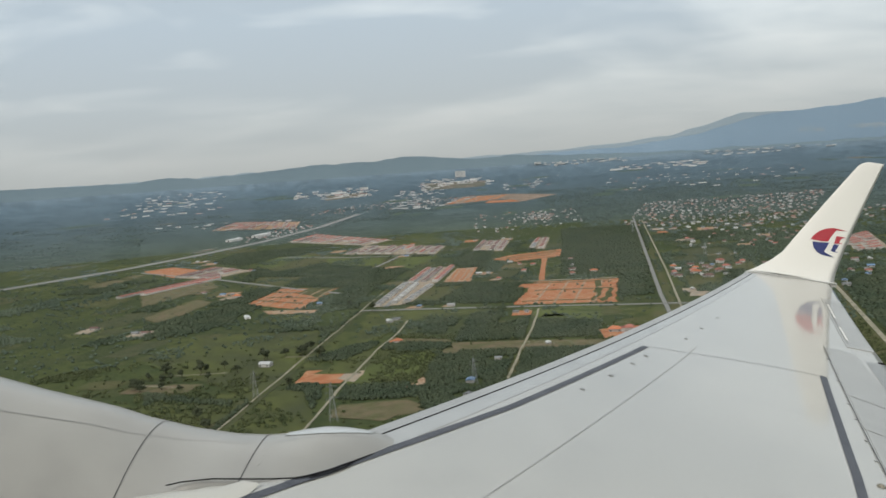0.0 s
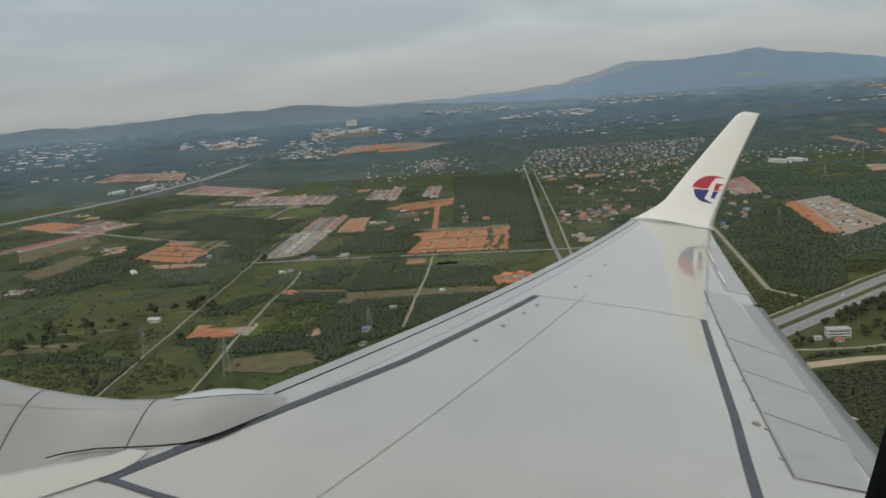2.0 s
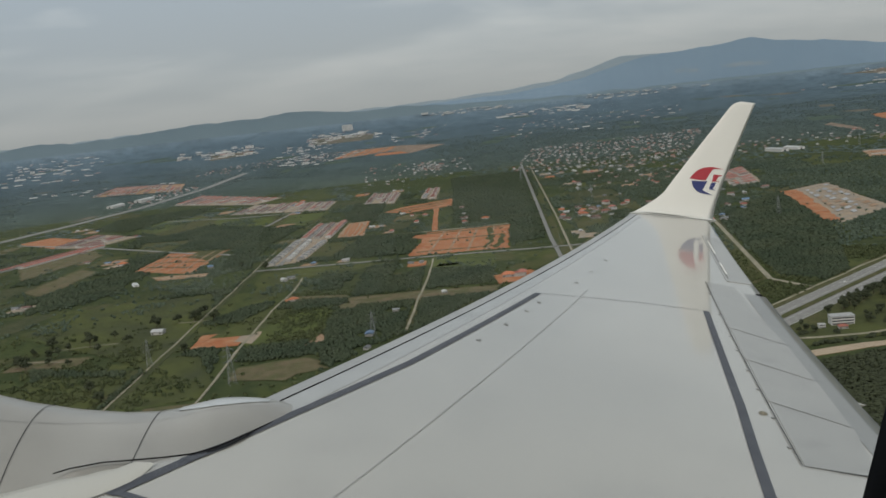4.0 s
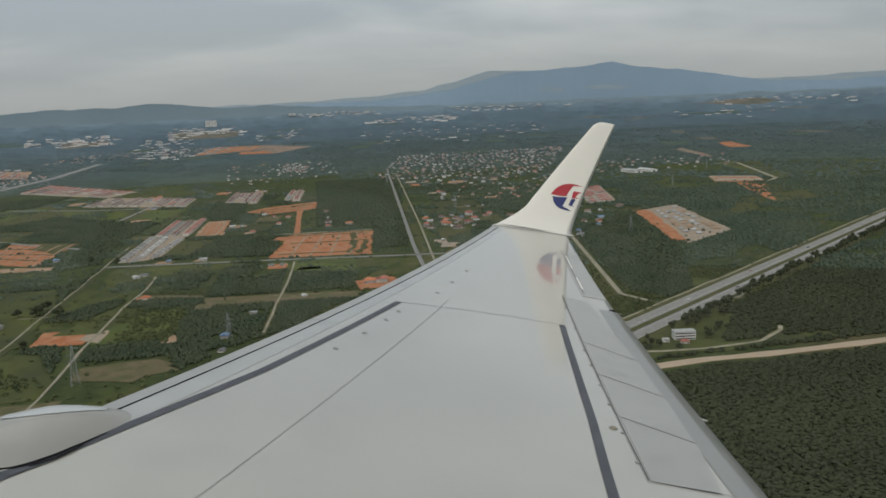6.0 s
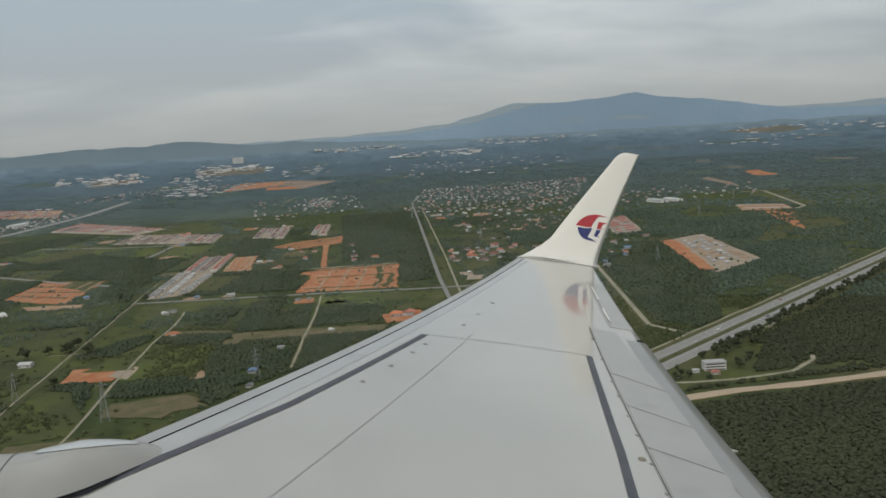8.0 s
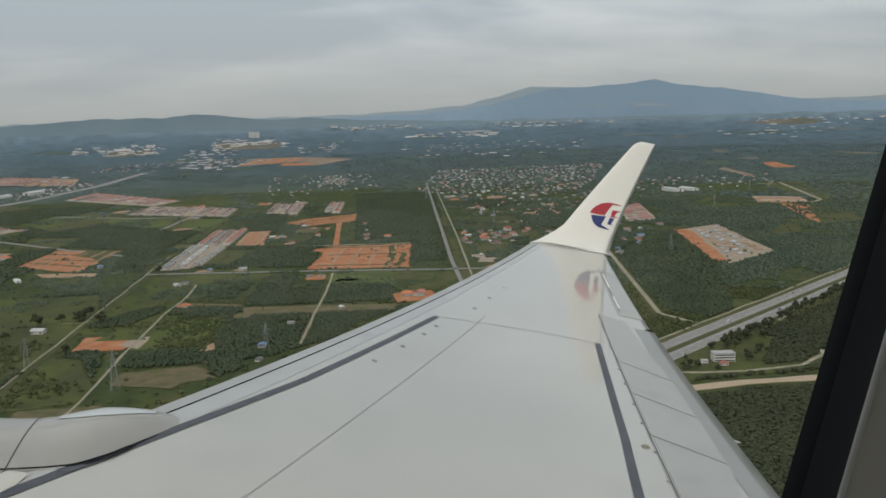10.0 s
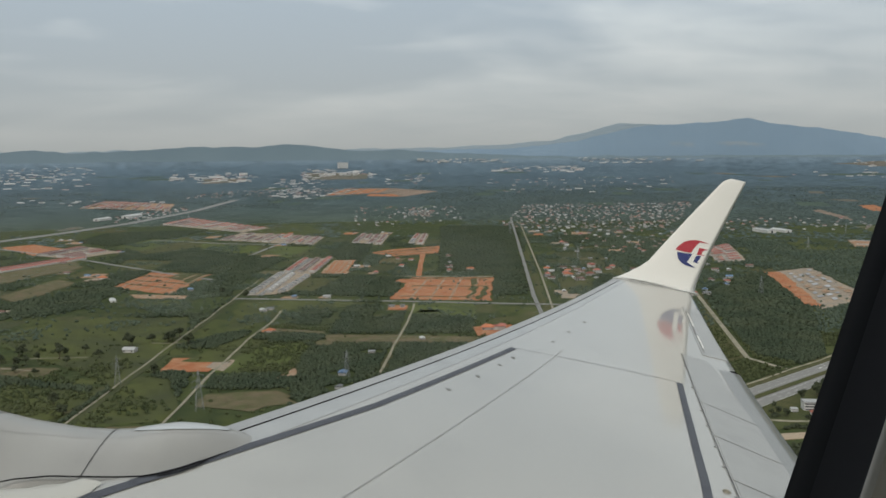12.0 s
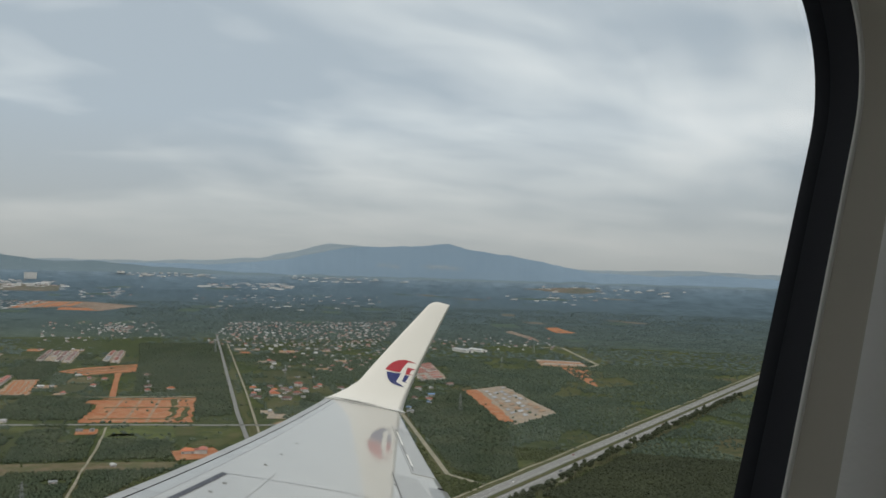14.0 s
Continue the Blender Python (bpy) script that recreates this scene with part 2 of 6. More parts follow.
quarry_haze = material("haze_tinted_quarry_rock", (0.32, 0.36, 0.385), 1.0, vary=1.0, scale=0.02, colour2=(0.225, 0.295, 0.35))


def ground_material(name, tones, cell, lift=1.0):
    """Land in parcels: a patchwork of woods, scrub and rough grass with streaks of bare soil."""
    m = bpy.data.materials.new(name)
    m.use_nodes = True
    n, l = m.node_tree.nodes, m.node_tree.links
    b = n["Principled BSDF"]
    b.inputs["Roughness"].default_value = 1.0
    b.inputs["Specular IOR Level"].default_value = 0.1
    g = n.new("ShaderNodeNewGeometry")
    mp = n.new("ShaderNodeMapping")
    mp.inputs["Rotation"].default_value[2] = radians(9)
    l.new(g.outputs["Position"], mp.inputs[0])
    v = n.new("ShaderNodeTexVoronoi")
    v.distance, v.inputs["Scale"].default_value, v.inputs["Randomness"].default_value = "CHEBYCHEV", 1.0 / cell, 0.75
    l.new(mp.outputs[0], v.inputs["Vector"])
    bw = n.new("ShaderNodeSeparateColor")
    l.new(v.outputs["Color"], bw.inputs[0])
    r = n.new("ShaderNodeValToRGB")
    r.color_ramp.interpolation = "CONSTANT"
    for i, (p, c) in enumerate(tones):
        e = r.color_ramp.elements[i] if i < 2 else r.color_ramp.elements.new(p)
        e.position, e.color = p, (*c, 1)
    l.new(bw.outputs[0], r.inputs[0])
    out = r.outputs[0]
    for size, second, amount, lo, hi in ((0.012, (0.050, 0.068, 0.025), 0.6, 0.4, 0.6), (0.07, (0.032, 0.046, 0.019), 0.7, 0.45, 0.62), (0.35, (0.075, 0.095, 0.045), 0.45, 0.5, 0.7), (0.02, (0.16, 0.125, 0.075), 0.5, 0.64, 0.74)):
        t = n.new("ShaderNodeTexNoise")
        t.inputs["Scale"].default_value, t.inputs["Detail"].default_value = size, 7
        l.new(g.outputs["Position"], t.inputs["Vector"])
        k = n.new("ShaderNodeMapRange")
        k.inputs["From Min"].default_value, k.inputs["From Max"].default_value, k.inputs["To Max"].default_value = lo, hi, amount
        l.new(t.outputs[0], k.inputs[0])
        x = n.new("ShaderNodeMix")
        x.data_type = "RGBA"
        x.inputs[7].default_value = (second[0] * lift, second[1] * lift, second[2] * (lift * 2 - 1), 1)
        l.new(k.outputs[0], x.inputs[0])
        l.new(out, x.inputs[6])
        out = x.outputs[2]
    l.new(out, b.inputs["Base Color"])
    return m


land = ground_material("land_patchwork", ((0.0, (0.054, 0.065, 0.027)), (0.38, (0.074, 0.086, 0.029)), (0.60, (0.065, 0.074, 0.031)), (0.78, (0.094, 0.102, 0.036)), (0.93, (0.112, 0.097, 0.052))), 95.0)


def backdrop_material(name, tones):
    """The distance: woods and clearings, with humid haze painted into the colour, ring by ring."""
    m = bpy.data.materials.new(name)
    m.use_nodes = True
    n, l = m.node_tree.nodes, m.node_tree.links
    b = n["Principled BSDF"]
    b.inputs["Roughness"].default_value, b.inputs["Specular IOR Level"].default_value = 1.0, 0.0
    g = n.new("ShaderNodeNewGeometry")
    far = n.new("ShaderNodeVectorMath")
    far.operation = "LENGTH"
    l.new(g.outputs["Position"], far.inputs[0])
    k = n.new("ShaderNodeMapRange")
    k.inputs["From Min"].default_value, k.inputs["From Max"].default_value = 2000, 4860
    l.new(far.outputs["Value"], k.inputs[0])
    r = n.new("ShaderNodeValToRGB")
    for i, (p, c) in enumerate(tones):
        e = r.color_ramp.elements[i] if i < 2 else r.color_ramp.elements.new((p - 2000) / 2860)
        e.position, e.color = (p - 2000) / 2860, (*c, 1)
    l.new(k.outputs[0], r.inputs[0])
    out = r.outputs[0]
    for size, amount, tone in ((0.004, 0.35, 0.72), (0.016, 0.5, 0.70), (0.06, 0.4, 0.66), (0.009, 0.3, 1.45)):
        t = n.new("ShaderNodeTexNoise")
        t.inputs["Scale"].default_value, t.inputs["Detail"].default_value = size, 6
        l.new(g.outputs["Position"], t.inputs["Vector"])
        q = n.new("ShaderNodeMapRange")
        q.inputs["From Min"].default_value, q.inputs["From Max"].default_value, q.inputs["To Max"].default_value = (0.45, 0.6, amount) if tone < 1 else (0.6, 0.7, amount)
        l.new(t.outputs[0], q.inputs[0])
        shade = n.new("ShaderNodeVectorMath")
        shade.operation = "SCALE"
        shade.inputs["Scale"].default_value = tone
        l.new(out, shade.inputs[0])
        x = n.new("ShaderNodeMix")
        x.data_type = "RGBA"
        l.new(q.outputs[0], x.inputs[0])
        l.new(out, x.inputs[6])
        l.new(shade.outputs[0], x.inputs[7])
        out = x.outputs[2]
    l.new(out, b.inputs["Base Color"])
    return m


# outermost tones also lifted, since the steep rim catches less light
far_land = backdrop_material("painted_haze_distance", ((2100, (0.105, 0.125, 0.076)), (2800, (0.096, 0.125, 0.113)), (3600, (0.102, 0.138, 0.151)), (4300, (0.114, 0.158, 0.187)), (4700, (0.133, 0.184, 0.222)), (4800, (0.147, 0.202, 0.245)), (4845, (0.173, 0.232, 0.278)), (4853, (0.228, 0.300, 0.358))))

# ---------------------------------------------------------------- building helpers


def mesh_object(name, verts, faces, mat, smooth=False):
    me = bpy.data.meshes.new(name)
    me.from_pydata([tuple(v) for v in verts], [], faces)
    me.materials.append(mat)
    if smooth:
        me.polygons.foreach_set("use_smooth", [True] * len(me.polygons))
    me.update()
    return new(name, me)


def part(name, bm, mat, parent, label="", smooth=False):
    me = bpy.data.meshes.new(name)
    bmesh.ops.recalc_face_normals(bm, faces=bm.faces)
    bm.to_mesh(me)
    bm.free()
    me.materials.append(mat)
    if smooth:
        me.polygons.foreach_set("use_smooth", [True] * len(me.polygons))
    ob = new(name, me)
    ob.parent = parent
    return tagged(ob, label)


def empty(name, m=None):
    ob = new(name)
    ob.empty_display_size = 0.5
    if m is not None:
        ob.matrix_world = m
    return ob


def add_box(bm, x0, x1, y0, y1, z0, z1):
    v = [bm.verts.new(p) for p in ((x0, y0, z0), (x1, y0, z0), (x1, y1, z0), (x0, y1, z0), (x0, y0, z1), (x1, y0, z1), (x1, y1, z1), (x0, y1, z1))]
    for f in ((0, 3, 2, 1), (4, 5, 6, 7), (0, 1, 5, 4), (1, 2, 6, 5), (2, 3, 7, 6), (3, 0, 4, 7)):
        bm.faces.new([v[i] for i in f])


def add_grid(bm, rows, closed=False):
    """Faces between rows of points; closed joins each row's end to its start."""
    made = [[bm.verts.new(p) for p in row] for row in rows]
    for a, b in zip(made, made[1:]):
        n = len(a)
        for i in range(n if closed else n - 1):
            j = (i + 1) % n
            bm.faces.new((a[i], a[j], b[j], b[i]))
    return made


def add_beam(bm, a, b, w):
    """A square bar from a to b."""
    a, b = Vector(a), Vector(b)
    d = (b - a).normalized()
    s = d.cross(Vector((0, 0, 1)) if abs(d.z) < 0.9 else Vector((1, 0, 0))).normalized() * w / 2
    u = d.cross(s).normalized() * w / 2
    add_grid(bm, [[p + s + u, p - s + u, p - s - u, p + s - u] for p in (a, b)], True)

# ---------------------------------------------------------------- the aircraft
# Its own axes: x outboard along the wing, y forward, z up; climbing and slightly banked over the land.
HEIGHT = 200.0
AIR = Matrix(((0.9897, 0.0, 0.1430, 0.0), (0.0306, 0.9768, -0.2118, 0.0), (-0.1397, 0.2140, 0.9668, HEIGHT), (0.0, 0.0, 0.0, 1.0)))
SWEEP, ROOT, TIP = 0.525, 1.88, 16.9


def wing_z(x):
    return 0.1051 * (x - ROOT) + 0.0044 * (x - ROOT) ** 2


def lead(x):
    """Leading edge: swept, with a glove towards the body."""
    return -SWEEP * x + 0.55 * max(0.0, 5.9 - x)


def trail(x):
    return -7.145 - 0.2807 * (x - 5.8) if x > 5.8 else -7.145 + 0.03 * (5.8 - x)


def bulge(u):
    """Height of the upper skin over the chord plane, as a share of the chord."""
    return 0.005 * 4 * u * (1 - u) - 0.05 * max(0.0, 1 - u / 0.018) ** 2


def on_wing(x, y, up=0.004):
    c = lead(x) - trail(x)
    u = min(max((lead(x) - y) / c, 0.0), 1.0)
    return Vector((x, y, wing_z(x) + c * bulge(u) + up))


def wing_strip(points, width, up=0.004, across=(0, 1)):
    """A thin painted band or joint that lies on the wing's skin along a line of (x, y)."""
    bm = bmesh.new()
    rows = []
    dense = []
    for (ax, ay), (bx, by) in zip(points, points[1:]):
        n = max(2, int(math.hypot(bx - ax, by - ay) / 0.25))
        dense += [(ax + (bx - ax) * i / n, ay + (by - ay) * i / n) for i in range(n)]
    dense.append(points[-1])
    for i, (x, y) in enumerate(dense):
        px, py = dense[max(i - 1, 0)]
        qx, qy = dense[min(i + 1, len(dense) - 1)]
        d = Vector((qx - px, qy - py)).normalized()
        s = Vector((-d.y, d.x)) * width / 2
        rows.append([on_wing(x + s.x, y + s.y, up), on_wing(x - s.x, y - s.y, up)])
    add_grid(bm, rows)
    return bm


def wing_panel(corners, up=0.006, n=10):
    """A four-cornered panel that follows the wing's skin, with a small edge."""
    bm = bmesh.new()
    a, b, c, d = [Vector(p) for p in corners]
    rows = []
    for i in range(n + 1):
        p, q = a.lerp(d, i / n), b.lerp(c, i / n)
        rows.append([on_wing(*p.lerp(q, k / n), up) for k in range(n + 1)])
    made = add_grid(bm, rows)
    rim = made[0] + [r[-1] for r in made[1:]] + made[-1][-2::-1] + [r[0] for r in made[-2:0:-1]]
    low = [bm.verts.new(v.co - Vector((0, 0, 0.02))) for v in rim]
    for i in range(len(rim)):
        j = (i + 1) % len(rim)
        bm.faces.new((rim[i], rim[j], low[j], low[i]))
    return bm


def build_wing():
    wing = tagged(empty("aircraft_wing", AIR), "pale grey swept airliner wing with upturned white winglet", "aircraft wing")
    us = [0.0, 0.004, 0.012, 0.025, 0.045, 0.08, 0.14, 0.22, 0.32, 0.44, 0.56, 0.68, 0.8, 0.9, 0.97, 1.0]
    bm = bmesh.new()
    rows = []
    for i in range(49):
        x = 0.9 + (TIP - 0.9) * i / 48
        c, yl = lead(x) - trail(x), lead(x)
        top = [Vector((x, yl - c * u, wing_z(x) + c * bulge(u))) for u in us]
        under = [Vector((x, yl - c * u, wing_z(x) + c * (bulge(u) - 0.11 * math.sqrt(max(u, 0)) * (1 - u) * 2.0 - 0.004))) for u in reversed(us[1:-1])]
        rows.append(top + [Vector((x, yl - c, wing_z(x) - 0.012))] + under)
    add_grid(bm, rows, True)
    part("skin", bm, wing_grey, wing, smooth=True)

    # leading edge slats that stand a little above the skin, a dark step behind them and a bare strip down to the spar
    cuts = (6.62, 9.4, 12.0, 14.5, 16.7)
    for a, b in zip(cuts, cuts[1:]):
        bm, step, strip = bmesh.new(), bmesh.new(), bmesh.new()
        rows, drop, fore = [], [], []
        for i in range(13):
            x = a + 0.004 + (b - a - 0.008) * i / 12
            c, yl = lead(x) - trail(x), lead(x)
            w, fwd, z = 0.015 + 0.008 * (x - 6.75), 0.115 - 0.008 * (x - 6.75), wing_z(x)
            row = [Vector((x, yl - 0.06, z - c * 0.07))]
            for k in range(11):
                s = k / 10
                row.append(Vector((x, yl + fwd - (w + fwd) * s ** 1.5, z + 0.014 - 0.02 * c * max(0.0, 1 - s / 0.45) ** 2)))
            rows.append(row)
            drop.append([row[-1], row[-1] - Vector((0, 0, 0.008)), row[-1] - Vector((0, 0.008, 0.009))])
            fore.append([row[-1] - Vector((0, 0.006, 0.006)), Vector((x, yl - w - 0.06, z + 0.009)), on_wing(x, yl - 0.19, 0.002)])
        for mesh, lines in ((bm, rows), (step, drop), (strip, fore)):
            add_grid(mesh, lines)
        part("leading_edge_slat", bm, slat_metal, wing, "bare metal leading edge slat", smooth=True)
        part("slat_gap", step, gap_black, wing, "dark gap behind the slat")
        part("fixed_leading_edge", strip, nose_grey, wing, "pale strip between slat and walkway stripe", smooth=True)

    # walkway outline
    part("walkway_stripe", wing_strip([(5.37, -2.965), (5.79, -3.20), (6.52, -3.632), (7.78, -4.395), (9.02, -5.065), (10.53, -5.88)], 0.062), stripe_grey, wing, "dark grey painted walkway stripe")
    part("walkway_stripe", wing_strip([(10.33, -7.61), (8.82, -7.13), (7.30, -6.642), (6.49, -6.362), (3.4, -5.32)], 0.064), stripe_grey, wing, "dark grey painted walkway stripe")
    part("walkway_stripe", wing_strip([(5.40, -2.985), (5.283, -3.203), (5.183, -3.431), (5.08, -3.68), (4.8, -4.35), (4.55, -4.95)], 0.05, 0.0045), stripe_grey, wing, "dark grey painted walkway stripe")
    part("panel_joint", wing_strip([(10.53, -5.9), (10.504, -6.32), (10.447, -7.02), (10.34, -7.62)], 0.009), seam_dark, wing)
    part("panel_joint", wing_strip([(10.9, -6.5), (10.26, -6.21), (5.56, -3.97), (3.2, -2.85)], 0.0038), seam_grey, wing)
    part("panel_joint", wing_strip([(5.73, -3.092), (5.66, -3.078), (5.54, -3.045), (5.40, -2.972), (4.95, -2.668), (4.2, -2.151)], 0.004, 0.010), seam_grey, wing)
    # the cowl fairing's painted tongue that laps over the stripe, with its black edge
    part("fairing_tongue", wing_strip([(5.80, -3.20), (6.01, -3.343), (6.215, -3.450)], 0.060, 0.006), stripe_grey, wing, "dark painted tongue of the cowl fairing")
    part("fairing_edge", wing_strip([(5.90, -3.285), (6.014, -3.374), (6.12, -3.432), (6.22, -3.470)], 0.009, 0.010), gap_black, wing, "black edge of the fairing tongue")
    # the access pads along the front spar
    for x, y in ((8.54, -4.99), (9.13, -5.31), (9.7, -5.6), (10.1, -5.80), (11.2, -6.45), (11.9, -6.80), (12.7, -7.2)):
        bm = bmesh.new()
        rings = [[on_wing(x + r * 1.5 * math.cos(a), y + r * math.sin(a), z) for a in [k * math.tau / 14 for k in range(14)]] for r, z in ((0.022, 0.002), (0.018, 0.005), (0.009, 0.006))]
        made = add_grid(bm, rings, True)
        bm.faces.new(made[-1])
        part("fuel_access_pad", bm, seam_grey, wing, "small oval access pad")
    # filler cap
    bm = bmesh.new()
    rings = [[on_wing(7.19 + r * math.cos(a), -6.75 + r * math.sin(a), z) for a in [k * math.tau / 18 for k in range(18)]] for r, z in ((0.030, 0.003), (0.026, 0.010), (0.017, 0.011), (0.014, 0.016))]
    made = add_grid(bm, rings, True)
    bm.faces.new(made[-1])
    part("filler_cap", bm, brass, wing, "brass-coloured filler cap")

    # spoilers and flap behind the hinge line
    def hinge(x):
        return -6.545 - 0.2981 * (x - 6.26)

    cuts = ((6.25, 0.10, 0.28), (7.47, 0.436, 0.19), (8.585, 0.477, 0.17), (9.70, 0.49, 0.17), (11.88, 0.12, 0.30))
    for (a, skew_a, rim_a), (b, skew_b, rim_b) in zip(cuts, cuts[1:]):
        back_a, back_b = trail(a - skew_a) + rim_a, trail(b - skew_b) + rim_b
        part("spoiler", wing_panel([(a + 0.012, hinge(a) - 0.02), (b - 0.012, hinge(b) - 0.02), (b - 0.012 - skew_b, back_b), (a + 0.012 - skew_a, back_a)], 0.005), spoiler_grey, wing)
        part("spoiler_joint", wing_strip([(a, hinge(a)), (a - skew_a, back_a)], 0.007, 0.007), seam_dark, wing)
        for k in (0.25, 0.7):
            x = a + (b - a) * k
            part("spoiler_hinge", wing_panel([(x - 0.012, hinge(x) + 0.028), (x + 0.012, hinge(x) + 0.028), (x + 0.012, hinge(x) + 0.006), (x - 0.012, hinge(x) + 0.006)], 0.006, 2), seam_grey, wing)
    part("hinge_gap", wing_strip([(6.26, hinge(6.26)), (11.9, hinge(11.9))], 0.008, 0.008), seam_dark, wing, "dark gap along the spoiler hinges")
    part("spoiler_end_joint", wing_strip([(6.25, hinge(6.25)), (6.17, -6.92), (6.12, -7.02)], 0.006, 0.007), seam_dark, wing)
    part("flap_notch", wing_panel([(11.38, -8.64), (11.46, -8.66), (11.48, -8.74), (11.40, -8.72)], 0.006, 2), gap_black, wing)
    # trailing flap, a lighter rim that stands a little proud
    for a, b in ((2.0, 5.78), (5.79, 11.40)):
        bm = bmesh.new()
        rows = []
        for i in range(15):
            x = a + (b - a) * i / 14
            y = trail(x)
            rows.append([on_wing(x, y + 0.21, 0.003), on_wing(x, y + 0.07, 0.006), Vector((x, y - 0.045, wing_z(x) - 0.008)), Vector((x, y - 0.04, wing_z(x) - 0.02)), Vector((x, y + 0.2, wing_z(x) - 0.09))])
        add_grid(bm, rows)
        part("flap", bm, flap_grey, wing, "trailing edge flap, retracted", smooth=True)
    # flap track fairings: pointed tails that show behind the trailing edge
    for x, long, wide in ((8.05, 0.24, 0.17), (11.30, 0.10, 0.10)):
        bm = bmesh.new()
        y0 = trail(x)
        rows = []
        for i in range(9):
            s = i / 8
            r = wide * (1 - s ** 2.2) + 0.004
            y = y0 + 0.55 - (0.55 + long) * s
            rows.append([Vector((x + r * math.cos(a), y, wing_z(x) - 0.13 + r * 0.8 * math.sin(a) * (1 if math.sin(a) < 0 else 0.6))) for a in [k * math.tau / 14 for k in range(14)]])
        add_grid(bm, rows, True)
        part("flap_track_fairing", bm, wing_grey, wing, smooth=True)
    # aileron
    part("aileron", wing_panel([(12.05, -8.56), (15.35, -9.53), (15.3, trail(15.3) + 0.02), (12.0, trail(12.0) + 0.02)], 0.008), spoiler_grey, wing)
    for a, b in (((12.45, -8.728), (13.23, -8.955)), ((13.85, -9.14), (14.85, -9.43))):
        part("aileron_hinge_strip", wing_strip([a, b], 0.026, 0.014), winglet_white, wing, "pale hinge cover strip")
    part("aileron_gap", wing_strip([(12.2, -8.64), (15.05, -9.475)], 0.007, 0.011), seam_dark, wing)
    part("aileron_end_joint", wing_strip([(15.08, -9.53), (14.67, -9.655)], 0.009, 0.011), seam_dark, wing)

    # blended winglet
    def wl_section(h):
        x = TIP + 0.9 * (max(h, 0.0) / 2.4) ** 0.55
        if h < 0.4:
            yl = -8.83 - 0.649 * (max(h, 0.0) / 0.4) ** 0.85
        else:
            yl = -9.181 - 0.7457 * h
        yt = -10.365 - 0.415 * h
        if h > 2.26:
            yl -= 0.10 * ((h - 2.26) / 0.1) ** 2
        return x, yl, yt

    bm = bmesh.new()
    rows = []
    hs = [0.0, 0.02, 0.06, 0.12, 0.2, 0.3, 0.45, 0.7, 1.0, 1.3, 1.6, 1.9, 2.1, 2.26, 2.32, 2.36]
    for h in hs:
        x, yl, yt = wl_section(h)
        e = 0.001
        xa = wl_section(h + 0.02)[0]
        lean = math.atan2(0.02, xa - x)
        nx, nz = -math.sin(lean), math.cos(lean)
        c = yl - yt
        loop = []
        z = wing_z(TIP) + h
        for u in [0, 0.01, 0.04, 0.1, 0.2, 0.35, 0.55, 0.75, 0.9, 1.0]:
            t = 0.05 * c * 2.6 * (math.sqrt(u) * (1 - u)) + (0.004 if u in (0, 1.0) else 0)
            loop.append(Vector((x + nx * t * 0.8, yl - c * u, z + nz * t * 0.5)))
        for u in [0.9, 0.75, 0.55, 0.35, 0.2, 0.1, 0.04, 0.01]:
            t = 0.05 * c * 2.6 * (math.sqrt(u) * (1 - u))
            loop.append(Vector((x - nx * t, yl - c * u, z - nz * t)))
        rows.append(loop)
    made = add_grid(bm, rows, True)
    bm.faces.new(made[-1])
    winglet = part("winglet", bm, winglet_white, wing, "white blended winglet with a red and blue emblem", smooth=True)
    # root fairing at the joint
    bm = bmesh.new()
    rows = []
    for i in range(17):
        u = i / 16
        y = -8.80 - 1.57 * u
        z = wing_z(TIP) + (1.55 * bulge(min(max(u, 0.01), 1)))
        r = 0.019 + 0.006 * math.cos(math.tau * u)
        rows.append([Vector((TIP - 0.02 + r * 1.5 * math.cos(a), y, z + r * 0.7 * math.sin(a))) for a in [k * math.tau / 10 for k in range(10)]])
    made = add_grid(bm, rows, True)
    bm.faces.new(made[0]), bm.faces.new(made[-1])
    part("winglet_root_fairing", bm, matte_white, winglet, smooth=True)

    # emblem: plain curved shapes laid on the inner face
    def face_point(y, h):
        x, yl, yt = wl_section(h)
        xa = wl_section(h + 0.02)[0]
        lean = math.atan2(0.02, xa - x)
        c = yl - yt
        u = min(max((yl - y) / c, 0), 1)
        t = 0.05 * c * 2.6 * (math.sqrt(u) * (1 - u))
        return Vector((x - math.sin(lean) * (t * 0.8 + 0.008), y, wing_z(TIP) + h + math.cos(lean) * (t * 0.5) + 0.002))

    def emblem(name, mat, outline):
        """A flat shape; outline in centimetre-like steps aft and down from the emblem's front point."""
        bm = bmesh.new()
        bm.faces.new([bm.verts.new(face_point(-10.01 - 0.0113 * p, 0.75 + 0.00202 * p - 0.01094 * q)) for p, q in outline])
        bmesh.ops.triangulate(bm, faces=bm.faces)
        part(name, bm, mat, winglet)

    emblem("emblem_red", logo_red, ((0, 0), (6, -7), (14, -13), (24, -16.5), (36, -17.5), (46, -15.5), (60, -11.5), (50, -12.5), (42, -13.5), (37, -8), (31, 0), (28, 5), (18, 4.2), (8, 2)))
    emblem("emblem_blue", logo_blue, ((3, 4), (16, 6), (30, 7), (26, 14), (21, 22), (30, 27), (37, 31.5), (26, 29), (17, 26.5), (10, 22), (5, 15)))
    emblem("emblem_red", logo_red, ((42, -4), (58, -1), (50, 1), (46, 7), (53, 9.5), (38, 8.5), (40, 2)))
    emblem("emblem_blue", logo_blue, ((37, 10), (46, 10.5), (43, 16), (39, 21), (44, 24), (32, 21), (35, 15)))
    return wing


wing = build_wing()


